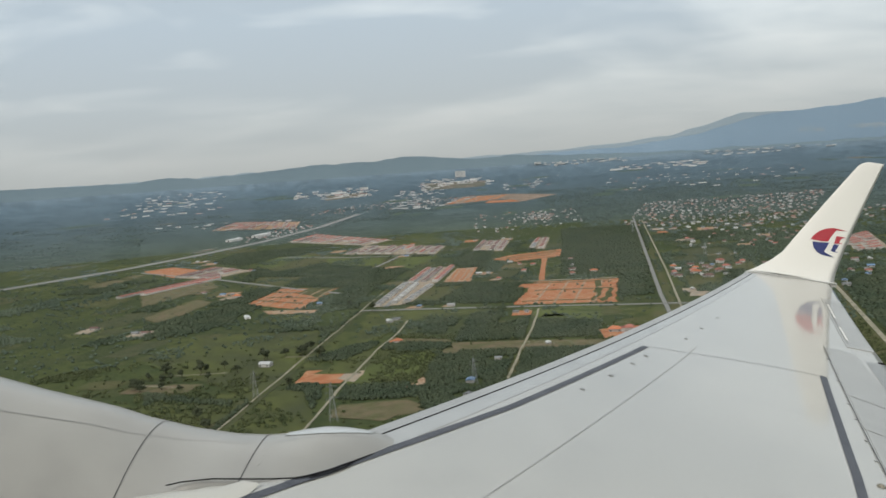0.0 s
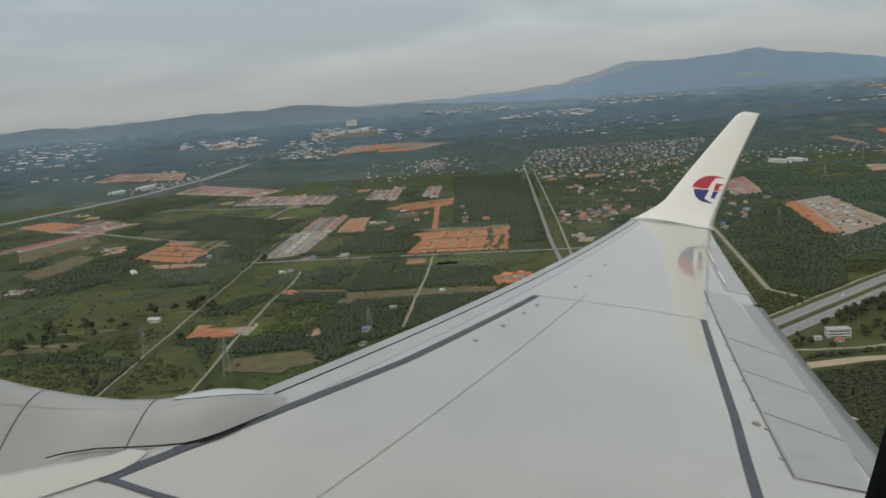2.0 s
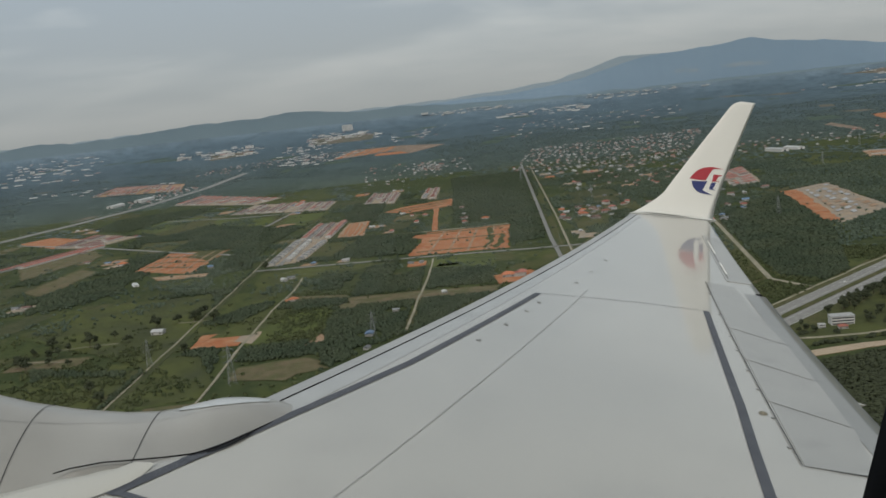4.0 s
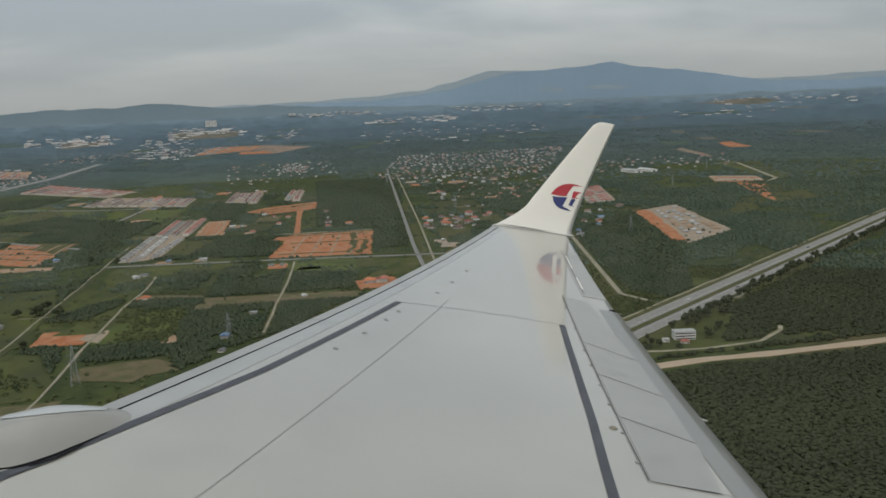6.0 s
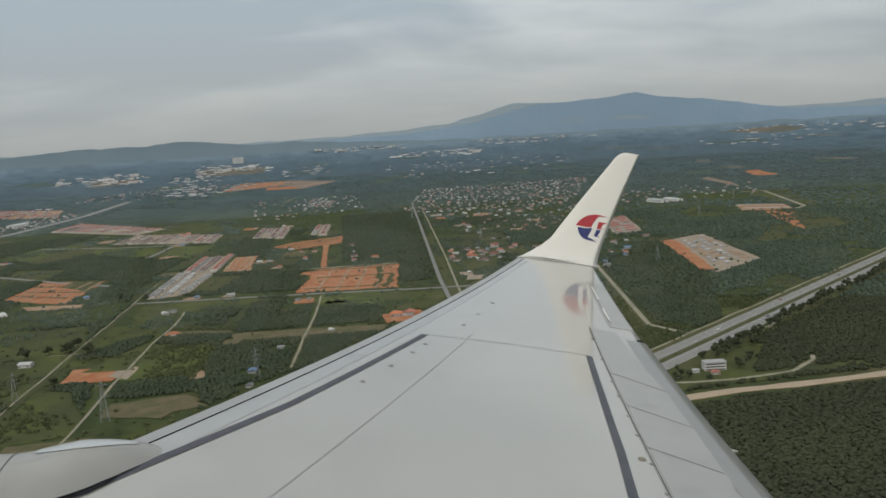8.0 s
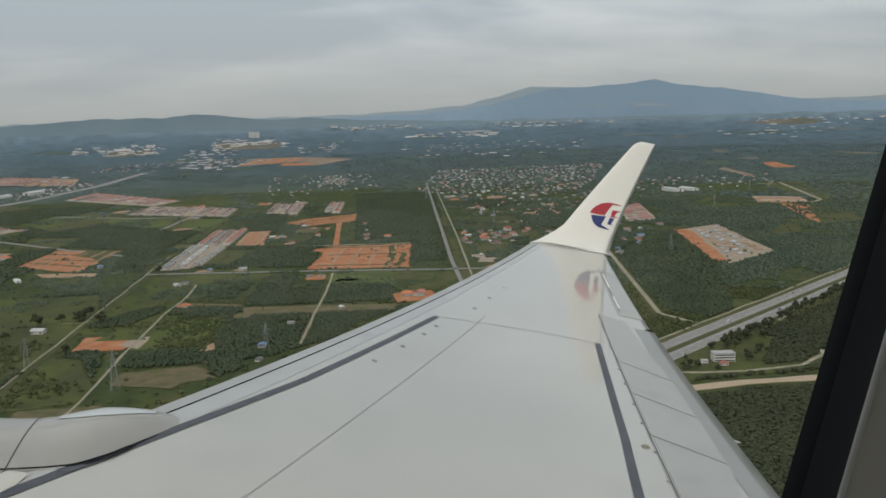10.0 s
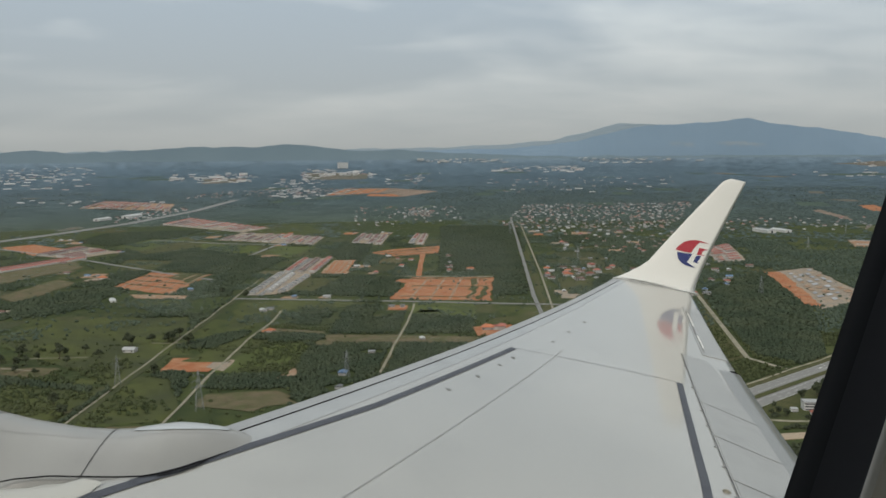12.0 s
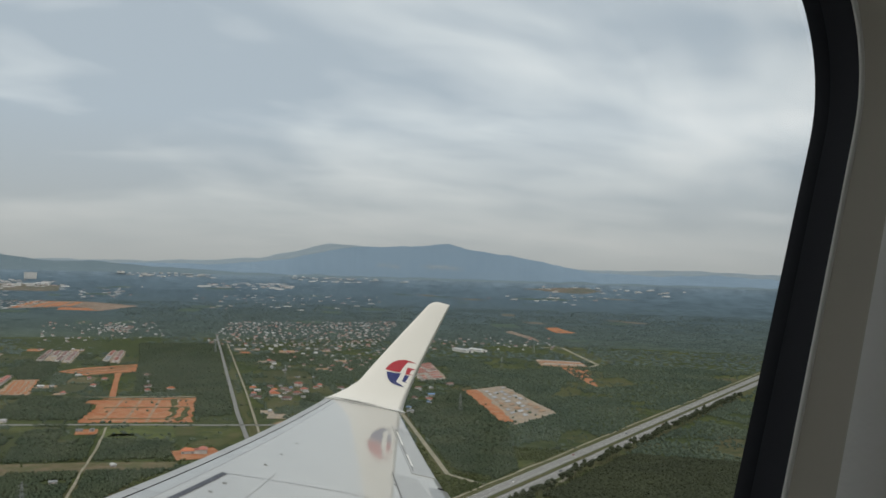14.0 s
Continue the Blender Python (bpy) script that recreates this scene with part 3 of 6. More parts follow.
def build_nacelle():
    """The engine's rear cowl and the fairing that runs from it over the leading edge."""
    nacelle = tagged(empty("engine_nacelle", AIR), "grey engine cowl and pylon fairing under the leading edge", "engine nacelle")
    # y, inner foot x, crest x, crest z
    keys = ((-3.71, 6.66, 6.84, 0.604), (-3.63, 6.50, 6.72, 0.622), (-3.54, 6.36, 6.62, 0.646), (-3.46, 6.21, 6.56, 0.660), (-3.36, 6.03, 6.50, 0.668), (-3.26, 5.89, 6.45, 0.665), (-3.16, 5.83, 6.42, 0.640), (-3.07, 5.79, 6.40, 0.612),
            (-2.95, 5.74, 6.34, 0.594), (-2.80, 5.68, 6.28, 0.588), (-2.57, 5.59, 6.25, 0.592), (-2.32, 5.50, 6.20, 0.620), (-2.15, 5.43, 6.15, 0.658), (-1.74, 5.27, 6.10, 0.70), (-1.42, 5.16, 6.10, 0.735),
            (-0.9, 5.08, 6.10, 0.78), (-0.3, 5.05, 6.10, 0.80), (0.5, 5.05, 6.10, 0.78), (1.1, 5.12, 6.10, 0.68), (1.4, 5.25, 6.10, 0.50))

    def at(y):
        for a, b in zip(keys, keys[1:]):
            if a[0] <= y <= b[0]:
                k = (y - a[0]) / (b[0] - a[0])
                return [a[i] + (b[i] - a[i]) * k for i in (1, 2, 3)]
        return list(keys[-1][1:])

    def section(y, grow=0.0):
        foot, cx, top = at(y)
        body = min(max((y + 2.75) / 1.3, 0.0), 1.0)
        base = (wing_z(foot) - 0.01) * (1 - body) + (-0.45) * body
        ring = []
        for k in range(15):
            s = k / 14
            bend = math.sin(math.pi / 2 * s) ** (1.0 - 0.35 * body)
            ring.append(Vector((foot + (cx - foot) * (s if body < 0.01 else s ** (1 + 0.6 * body)) - grow * (1 - s), y, base + (top - base) * bend + grow)))
        wide, deep = 0.45 + 0.5 * body, 0.30 + 0.75 * body
        for k in range(1, 9):
            t = math.pi / 2 * k / 8
            ring.append(Vector((cx + wide * math.sin(t) + grow, y, top - deep * (1 - math.cos(t)) + grow)))
        low = -0.2 - 1.1 * body
        ring += [Vector((cx + wide * 0.6, y, low)), Vector((cx, y, low - 0.2 * body)), Vector((foot + 0.1, y, low))]
        return ring

    ys = [k[0] for k in keys]
    fine = sorted(set(ys + [a + (b - a) * j / 3 for a, b in zip(ys, ys[1:]) for j in (1, 2)]))
    bm = bmesh.new()
    made = add_grid(bm, [section(y) for y in fine], True)
    bm.faces.new(made[0]), bm.faces.new(made[-1])
    cowl = part("cowl", bm, cowl_paint, nacelle, smooth=True)
    for y in (-2.965, -2.42, -1.3):
        bm = bmesh.new()
        add_grid(bm, [section(y - 0.0022, 0.003)[:20], section(y + 0.0022, 0.003)[:20]])
        part("cowl_joint", bm, seam_dark, cowl, "dark cowl joint")
    bm = bmesh.new()
    rows = []
    for i in range(40):
        r = section(-3.5 + 2.4 * i / 39, 0.003)
        rows.append([r[10], r[10].lerp(r[11], 0.06)])
    add_grid(bm, rows)
    part("cowl_joint", bm, seam_grey, cowl)
    for y in (-3.02, -2.91, -2.43, -2.29):
        for k in (4, 6, 8):
            p = section(y, 0.002)[k]
            bm = bmesh.new()
            add_grid(bm, [[p + Vector((r * math.cos(a), r * math.sin(a), h)) for a in [j * math.tau / 8 for j in range(8)]] for r, h in ((0.0045, 0.0), (0.0025, 0.0015))], True)
            part("fastener", bm, seam_grey, cowl)
    # lighter slat end fairing on the crest
    bm = bmesh.new()
    rows = []
    for i in range(13):
        y = -3.52 + 0.46 * i / 12
        r = section(y, 0.004)
        s = math.sin(math.pi * i / 12)
        rows.append([r[13].lerp(r[11], s), r[13], r[14], r[15], r[16]])
    add_grid(bm, rows)
    part("slat_end_fairing", bm, fairing_pale, nacelle, "pale slat end fairing", smooth=True)
    # dark rubber joint where the fairing meets the wing
    bm = bmesh.new()
    rows = []
    for y, w in ((-2.655, 0.001), (-2.68, 0.002), (-2.72, 0.003), (-2.85, 0.004), (-3.0, 0.005), (-3.12, 0.005), (-3.22, 0.006), (-3.30, 0.007), (-3.38, 0.007), (-3.46, 0.005), (-3.52, 0.003), (-3.56, 0.001)):
        foot = at(y)[0]
        z = max(wing_z(foot), on_wing(foot, min(y, lead(foot) - 0.1)).z) + 0.016
        w *= 0.75
        z -= 0.35 * max(0.0, y + 2.80) ** 1.2
        rows.append([Vector((foot - w * 1.2, y - w * 1.2, z - 0.010)), Vector((foot - w * 0.2, y - w * 0.2, z - 0.007)), Vector((foot + w * 0.8, y + w * 0.8, z - 0.005))])
    add_grid(bm, rows)
    part("rubber_joint", bm, gap_black, nacelle, "black rubber joint against the wing", smooth=True)
    return nacelle


build_nacelle()

krueger = tagged(empty("inboard_slat", AIR), "off-white inboard leading edge panel beside the engine", "aircraft panel")
bm = bmesh.new()
rows = []
for i in range(15):
    x = 4.0 + 1.73 * i / 14
    y0 = -2.655 - 0.69 * (x - 4.95) if x < 5.4 else -2.966 - 0.115 * (1 - ((5.74 - x) / 0.34) ** 2)
    y1 = lead(x) + 0.02
    rows.append([on_wing(x, y0 + 0.006, 0.006)] + [on_wing(x, y0 + (y1 - y0) * k / 8, 0.014) for k in range(1, 9)] + [Vector((x, y1 + 0.02, wing_z(x) - 0.25))])
add_grid(bm, rows)
part("panel", bm, krueger_white, krueger, smooth=True)

# ---------------------------------------------------------------- the cabin side
CENTRE_Z, OUTER, INNER = 1.30, 1.70, 1.60
WIN_TILT = -0.17


def window_ring(half_w, half_h, radius, x, shift=0.0, n=22, cy=-3.8434, cz=1.60):
    """A rounded rectangle in the cabin wall, leaning with the wall's frames."""
    half_w += 0.015
    pts = []
    for k, (sx, sz) in enumerate(((1, 1), (-1, 1), (-1, -1), (1, -1))):
        ox, oz = sx * (half_w - radius), sz * (half_h - radius)
        for i in range(n + 1):
            a = math.pi / 2 * (k + i / n)
            pts.append((ox + radius * math.cos(a), oz + radius * math.sin(a)))
    return [Vector((x, cy + shift + p + WIN_TILT * q, cz + q)) for p, q in pts]


def build_wall(name, side):
    """A cabin side wall as a curved shell with thickness; the window openings go through it."""
    me_rows = []
    a0, a1 = radians(-75), radians(88)
    bm = bmesh.new()
    inner, outer = [], []
    for i in range(37):
        a = a0 + (a1 - a0) * i / 36
        inner.append([Vector((side * INNER * math.cos(a), y, CENTRE_Z + INNER * math.sin(a))) for y in (-7.0, 1.0)])
        outer.append([Vector((side * OUTER * math.cos(a), y, CENTRE_Z + OUTER * math.sin(a))) for y in (-7.0, 1.0)])
    rows = [[p[0], p[1], q[1], q[0]] for p, q in zip(inner, outer)]
    made = add_grid(bm, rows, True)
    bm.faces.new(made[0]), bm.faces.new(made[-1])
    bmesh.ops.recalc_face_normals(bm, faces=bm.faces)
    me = bpy.data.meshes.new(name)
    bm.to_mesh(me)
    bm.free()
    wall = bpy.data.objects.new(name, me)
    scene.collection.objects.link(wall)
    bm = bmesh.new()
    for k in range(-5, 9):
        rings = [window_ring(0.200, 0.255, 0.145, x, 0.508 * k) for x in (side * 1.1, side * 2.3)]
        made = add_grid(bm, rings, True)
        bm.faces.new(made[0]), bm.faces.new(made[-1])
    bmesh.ops.recalc_face_normals(bm, faces=bm.faces)
    tool = bpy.data.meshes.new("cutter")
    bm.to_mesh(tool)
    bm.free()
    cutter = bpy.data.objects.new("cutter", tool)
    scene.collection.objects.link(cutter)
    mod = wall.modifiers.new("openings", "BOOLEAN")
    mod.operation, mod.object, mod.solver = "DIFFERENCE", cutter, "EXACT"
    dg = bpy.context.evaluated_depsgraph_get()
    cut = bpy.data.meshes.new_from_object(wall.evaluated_get(dg))
    wall.modifiers.clear()
    wall.data = cut
    cut.materials.clear()
    cut.materials.append(panel_plastic)
    bpy.data.objects.remove(cutter)
    wall.matrix_world = AIR
    return tagged(wall, "light grey plastic cabin side wall", "wall", kind="structure")


build_wall("wall_right", 1)
build_wall("wall_left", -1)


def build_window():
    w = tagged(empty("window_1", AIR), "rounded cabin window with dark seal and beige reveal", "window", kind="structure")

    def ring_part(name, mat, sections, label, smooth=True):
        bm = bmesh.new()
        add_grid(bm, [window_ring(*s) for s in sections], True)
        part(name, bm, mat, w, label, smooth)

    # from the outside inwards: rubber seal, gasket, bead, reveal, trim
    ring_part("seal", seal_black, ((0.168, 0.223, 0.125, 1.624), (0.140, 0.195, 0.10, 1.612), (0.128, 0.183, 0.088, 1.603), (0.125, 0.180, 0.0855, 1.600), (0.1252, 0.1802, 0.086, 1.594)), "black rubber window seal")
    ring_part("gasket", seal_dark, ((0.1252, 0.1802, 0.086, 1.594), (0.1256, 0.1806, 0.0862, 1.5905), (0.1254, 0.1804, 0.0862, 1.5832)), "dark grey window gasket")
    ring_part("bead", bead_grey, ((0.1254, 0.1804, 0.0862, 1.5832), (0.1251, 0.1801, 0.086, 1.5827), (0.1252, 0.1802, 0.086, 1.5818), (0.1256, 0.1806, 0.0865, 1.5812)), "pale plastic bead")
    ring_part("reveal", reveal_brown, ((0.1256, 0.1806, 0.0865, 1.5812), (0.1268, 0.1818, 0.087, 1.576), (0.1278, 0.1828, 0.0875, 1.5680)), "brown-grey window reveal")
    ring_part("trim", panel_plastic, ((0.1278, 0.1828, 0.0875, 1.5680), (0.1281, 0.1831, 0.0878, 1.5668), (0.1296, 0.1846, 0.089, 1.5605), (0.1325, 0.1875, 0.091, 1.5555), (0.142, 0.197, 0.098, 1.5485), (0.155, 0.21, 0.108, 1.5445), (0.175, 0.23, 0.125, 1.542), (0.20, 0.255, 0.145, 1.550), (0.215, 0.27, 0.16, 1.585)), "light grey window surround")
    pane = bpy.data.materials.new("window_pane")
    pane.use_nodes = True
    n, l = pane.node_tree.nodes, pane.node_tree.links
    n.remove(n["Principled BSDF"])
    clear, gloss, mix, fres = n.new("ShaderNodeBsdfTransparent"), n.new("ShaderNodeBsdfGlossy"), n.new("ShaderNodeMixShader"), n.new("ShaderNodeFresnel")
    clear.inputs[0].default_value = (0.97, 0.98, 0.98, 1)
    gloss.inputs["Roughness"].default_value = 0.02
    fres.inputs[0].default_value = 1.2
    l.new(fres.outputs[0], mix.inputs[0]), l.new(clear.outputs[0], mix.inputs[1]), l.new(gloss.outputs[0], mix.inputs[2])
    l.new(mix.outputs[0], n["Material Output"].inputs[0])
    bm = bmesh.new()
    made = add_grid(bm, [window_ring(0.196, 0.251, 0.141, x) for x in (1.626, 1.632)], True)
    bm.faces.new(made[0]), bm.faces.new(made[-1])
    p = part("pane", bm, pane, w, "clear window pane")
    p.visible_shadow = False


build_window()

# the rest of the cabin, closed behind the camera
bm = bmesh.new()
rows = [[Vector((r * math.cos(a), y, CENTRE_Z + r * math.sin(a))) for r, y in ((INNER, -7.0), (INNER, 1.0), (OUTER, 1.0), (OUTER, -7.0))] for a in [radians(86 + 8 * i / 6) for i in range(7)]]
made = add_grid(bm, rows, True)
bm.faces.new(made[0]), bm.faces.new(made[-1])
me = bpy.data.meshes.new("ceiling")
bm.to_mesh(me)
bm.free()
me.materials.append(panel_plastic)
ob = new("ceiling", me)
ob.matrix_world = AIR @ Matrix.Translation((0, 0, 0.004))
tagged(ob, "light plastic ceiling strip of the cabin", "ceiling", kind="structure")
for name, y in (("wall_front", 1.0), ("wall_rear", -7.0)):
    bm = bmesh.new()
    ring = [Vector((1.65 * math.cos(a), y, CENTRE_Z + 1.65 * math.sin(a))) for a in [k * math.tau / 48 for k in range(48)]]
    ring2 = [p + Vector((0, 0.05 if y > 0 else -0.05, 0)) for p in ring]
    made = add_grid(bm, [ring, ring2], True)
    bm.faces.new(made[0]), bm.faces.new(made[1])
    me = bpy.data.meshes.new(name)
    bm.to_mesh(me)
    bm.free()
    me.materials.append(panel_plastic)
    ob = new(name, me)
    ob.matrix_world = AIR
    tagged(ob, "plain light cabin end wall", "wall", kind="structure")
# unseen floor that also serves as a reflector for the cabin side
bm = bmesh.new()
add_box(bm, -1.35, 1.35, -6.98, 0.98, 0.45, 0.55)
me = bpy.data.meshes.new("floor")
bm.to_mesh(me)
bm.free()
me.materials.append(bounce_floor)
ob = new("floor", me)
ob.matrix_world = AIR
tagged(ob, "unseen cabin floor, made pale to bounce light", "floor", kind="structure")

# ---------------------------------------------------------------- the land
# Map coordinates lie on a plain; past two kilometres the land climbs slowly towards the hills, and the map is drawn together there.
EYE = HEIGHT + 0.5


def place(x, y, up=0.0):
    d = math.hypot(x, y)
    r = d if d < 2000 else 2000 + 2850 * (1 - math.exp(-(d - 2000) / 2850))
    s = r / max(d, 1e-6)
    return Vector((x * s, y * s, EYE * (1 - s) + up * s))


def shrink(x, y):
    d = math.hypot(x, y)
    return 1.0 if d < 2000 else (2000 + 2850 * (1 - math.exp(-(d - 2000) / 2850))) / d


def ring_sheet(name, radii, mat, label):
    n = 360
    verts, faces = [], []
    for d in radii:
        for k in range(n):
            a = math.tau * k / n
            verts.append(place(d * math.cos(a), d * math.sin(a)))
    for i in range(len(radii) - 1):
        for k in range(n):
            j = (k + 1) % n
            faces.append((i * n + k, i * n + j, (i + 1) * n + j, (i + 1) * n + k))
    return tagged(mesh_object(name, verts, faces, mat), label, "ground", kind="structure")


ring_sheet("ground", [0.5, 100, 300, 600, 900, 1200, 1500, 1800, 2000, 2200, 2400, 2600], land, "green wooded plain with fields and scrub")
ring_sheet("backdrop_land", [2600, 2900, 3300, 3800, 4300, 5000, 6000, 7000, 7800, 8500, 9200, 10000, 11500, 13000, 15000, 17000, 20000, 23000], far_land, "distant wooded plain before the mountains, haze painted into its colour")

PATCHES = []
MEADOWS = []
ROADS = []


def inside(px, py, poly):
    hit = np.zeros(len(px), bool)
    n = len(poly)
    for i in range(n):
        (x1, y1), (x2, y2) = poly[i], poly[(i + 1) % n]
        if y1 == y2:
            continue
        hit ^= ((y1 > py) != (y2 > py)) & (px < (x2 - x1) * (py - y1) / (y2 - y1) + x1)
    return hit


def patch(name, poly, mat, label, up=0.3, rough=1.0, category="field", open_land=True):
    """A field with an uneven outline, lying on the ground."""
    pts = []
    for (ax, ay), (bx, by) in zip(poly, poly[1:] + poly[:1]):
        d = math.hypot(bx - ax, by - ay)
        n = max(2, int(d / 9))
        for i in range(n):
            x, y = ax + (bx - ax) * i / n, ay + (by - ay) * i / n
            w = rough * min(6.0, d * 0.05)
            pts.append((x + w * noise.noise((x / 23, y / 23, 1.5)), y + w * noise.noise((x / 23, y / 23, 7.5))))
    up += 0.02 * (len(PATCHES) % 12) + (0.3 if not open_land else 0.0)
    bm = bmesh.new()
    f = bm.faces.new([bm.verts.new(place(x, y, up)) for x, y in pts])
    if f.normal.z < 0:
        f.normal_flip()
    bmesh.ops.triangulate(bm, faces=bm.faces)
    me = bpy.data.meshes.new(name)
    bmesh.ops.recalc_face_normals(bm, faces=bm.faces)
    bm.to_mesh(me)
    bm.free()
    me.materials.append(mat)
    ob = new(name, me)
    if open_land:
        PATCHES.append(poly)
        if mat in (grass_light, grass_mid, grass_fresh):
            MEADOWS.append(poly)
    return tagged(ob, label, category, kind="structure")


def road(name, line, width, mat, label, up=0.5, clear=3.0, wobble=0.0):
    rows = []
    dense = []
    for (ax, ay), (bx, by) in zip(line, line[1:]):
        n = max(1, int(math.hypot(bx - ax, by - ay) / 20))
        dense += [(ax + (bx - ax) * i / n, ay + (by - ay) * i / n) for i in range(n)]
    dense.append(line[-1])
    bm = bmesh.new()
    for i, (x, y) in enumerate(dense):
        p, q = dense[max(i - 1, 0)], dense[min(i + 1, len(dense) - 1)]
        d = Vector((q[0] - p[0], q[1] - p[1])).normalized()
        w = width / 2 * (1 + wobble * noise.noise((x / 30, y / 30, 3.0)))
        o = wobble * 6 * noise.noise((x / 60, y / 60, 9.0))
        x, y = x - d.y * o, y + d.x * o
        a, b = (x - d.y * w, y + d.x * w), (x + d.y * w, y - d.x * w)
        rows.append([place(*a, -0.3), place(*a, up), place(*b, up), place(*b, -0.3)])
    add_grid(bm, rows)
    bmesh.ops.recalc_face_normals(bm, faces=bm.faces)
    me = bpy.data.meshes.new(name)
    bm.to_mesh(me)
    bm.free()
    me.materials.append(mat)
    if clear:
        ROADS.append((line, width / 2 + clear))
    return tagged(new(name, me), label, "road", kind="structure")


def near_road(px, py):
    hit = np.zeros(len(px), bool)
    for line, w in ROADS:
        for (ax, ay), (bx, by) in zip(line, line[1:]):
            dx, dy = bx - ax, by - ay
            t = np.clip(((px - ax) * dx + (py - ay) * dy) / (dx * dx + dy * dy), 0, 1)
            hit |= np.hypot(px - ax - t * dx, py - ay - t * dy) < w
    return hit


# bare earth
patch("bare_field", [(1210, -47), (1185, -180), (1398, -221), (1419, -91)], dirt_orange, "cleared building plot of red earth with tracks")
for k in range(1, 5):
    y0, y1 = -47 - 133 * k / 5, -91 - 130 * k / 5
    road("plot_track", [(1208 - 5 * k, y0), (1415 - 4 * k, y1)], 4.0, dirt_pale, "pale track across the red plot", 0.6, 0)
for a, b in (((1200, -150), (1390, -185)), ((1195, -165), (1300, -187))):
    patch("grass_strip", [a, b, (b[0] + 3, b[1] - 9), (a[0] + 3, a[1] - 8)], grass_mid, "strip of weeds on the plot", 0.7, 2.0, open_land=False)
patch("bare_field", [(1377, 365), (1546, 344), (1507, 238), (1292, 263)], dirt_orange, "cleared field of red earth")
patch("grass_field", [(1470, 300), (1530, 290), (1505, 242), (1400, 252)], grass_mid, "overgrown part of the cleared field", 0.5, open_land=False)
patch("bare_field", [(1306, 321), (1282, 234), (1250, 234), (1270, 305)], dirt_pale, "pale sandy strip")
patch("bare_field", [(832, 181), (889, 176), (877, 126), (826, 133)], dirt_orange, "small plot of bare orange earth")
patch("bare_field", [(845, 140), (880, 134), (872, 116), (826, 121)], gravel_grey, "grey gravel yard")
patch("bare_field", [(1076, 134), (1160, 123), (1143, 93), (1072, 107)], dirt_pale, "pale earth yard")
patch("bare_field", [(4150, 150), (4955, 53), (4942, -219), (4500, -420), (4000, -215), (4400, -137)], dirt_far_haze, "long cut of pale bare earth")
patch("bare_field", [(4080, -50), (4300, -70), (4250, -180), (4010, -208)], dirt_orange, "red earth slope", 0.6)
patch("bare_field", [(1491, 57), (1668, 39), (1669, -5), (1470, 16)], dirt_pale, "pale building plot beside the terraces")
patch("bare_field", [(1778, -29), (1833, -70), (1890, -183), (1754, -162), (1711, -77)], dirt_orange, "building site of red earth")
road("dirt_road", [(1760, -134), (1600, -118), (1431, -101)], 9.0, dirt_orange, "red earth track to the site", 0.5, 2, 0.5)
patch("bare_field", [(1002, -134), (1012, -180), (963, -184), (952, -132)], dirt_orange, "plot of red earth")
patch("bare_field", [(2758, -1467), (2830, -1529), (2506, -1442), (2346, -1370)], dirt_far_haze, "tan cleared strip")
patch("bare_field", [(2995, -1763), (3013, -1827), (2697, -1721), (2715, -1647)], dirt_orange, "orange cleared plot")
patch("dry_field", [(985, 37), (948, -135), (915, -121), (939, 26)], dirt_brown, "dry brown field")
patch("dry_field", [(1034, 106), (1000, 34), (978, 33), (1010, 101)], dirt_brown, "dry brown field")
patch("dry_field", [(734, 131), (753, 76), (711, 45), (702, 93)], dirt_brown, "dry scrub field")
patch("dry_field", [(795, 70), (831, 57), (819, 51), (793, 55)], dirt_pale, "pale sandy patch")
patch("bare_field", [(2008, 764), (2069, 715), (1956, 607), (1837, 635)], dirt_orange, "red earth plot by the highway")
patch("bare_field", [(720, -150), (780, -175), (760, -230), (700, -215)], dirt_brown, "dry scrub field")
def furrows(quad, n, mat=dirt_pale, width=3.0):
    """Tracks and terraces that run along a cleared plot from its first edge to its third."""
    a, b, c, d = [Vector(p) for p in quad]
    for k in range(n):
        t = (k + 0.5 + 0.3 * math.sin(5.0 * k + a.x)) / n
        p, q = a.lerp(b, t), d.lerp(c, t)
        lo, hi = 0.06 + 0.05 * math.sin(k * 2.3), 0.90 + 0.06 * math.sin(k * 1.7)
        road("plot_track", [tuple(p.lerp(q, lo)), tuple(p.lerp(q, (lo + hi) / 2)), tuple(p.lerp(q, hi))], width, mat, "pale track across the cleared plot", 0.85, 0, 0.8)


furrows([(1377, 365), (1292, 263), (1507, 238), (1546, 344)], 6)
furrows([(1377, 365), (1546, 344), (1507, 238), (1292, 263)], 3, dirt_brown, 5.0)
furrows([(1491, 57), (1470, 16), (1669, -5), (1668, 39)], 5, dirt_orange, 4.0)
furrows([(1210, -47), (1419, -91), (1398, -221), (1185, -180)], 3, dirt_brown, 4.0)
furrows([(1778, -29), (1711, -77), (1754, -162), (1890, -183)], 4, dirt_brown, 5.0)
furrows([(1393, -664), (1084, -574), (1076, -594), (1394, -694)], 2)
furrows([(4150, 150), (4400, -137), (4942, -219), (4955, 53)], 5, dirt_orange, 26.0)
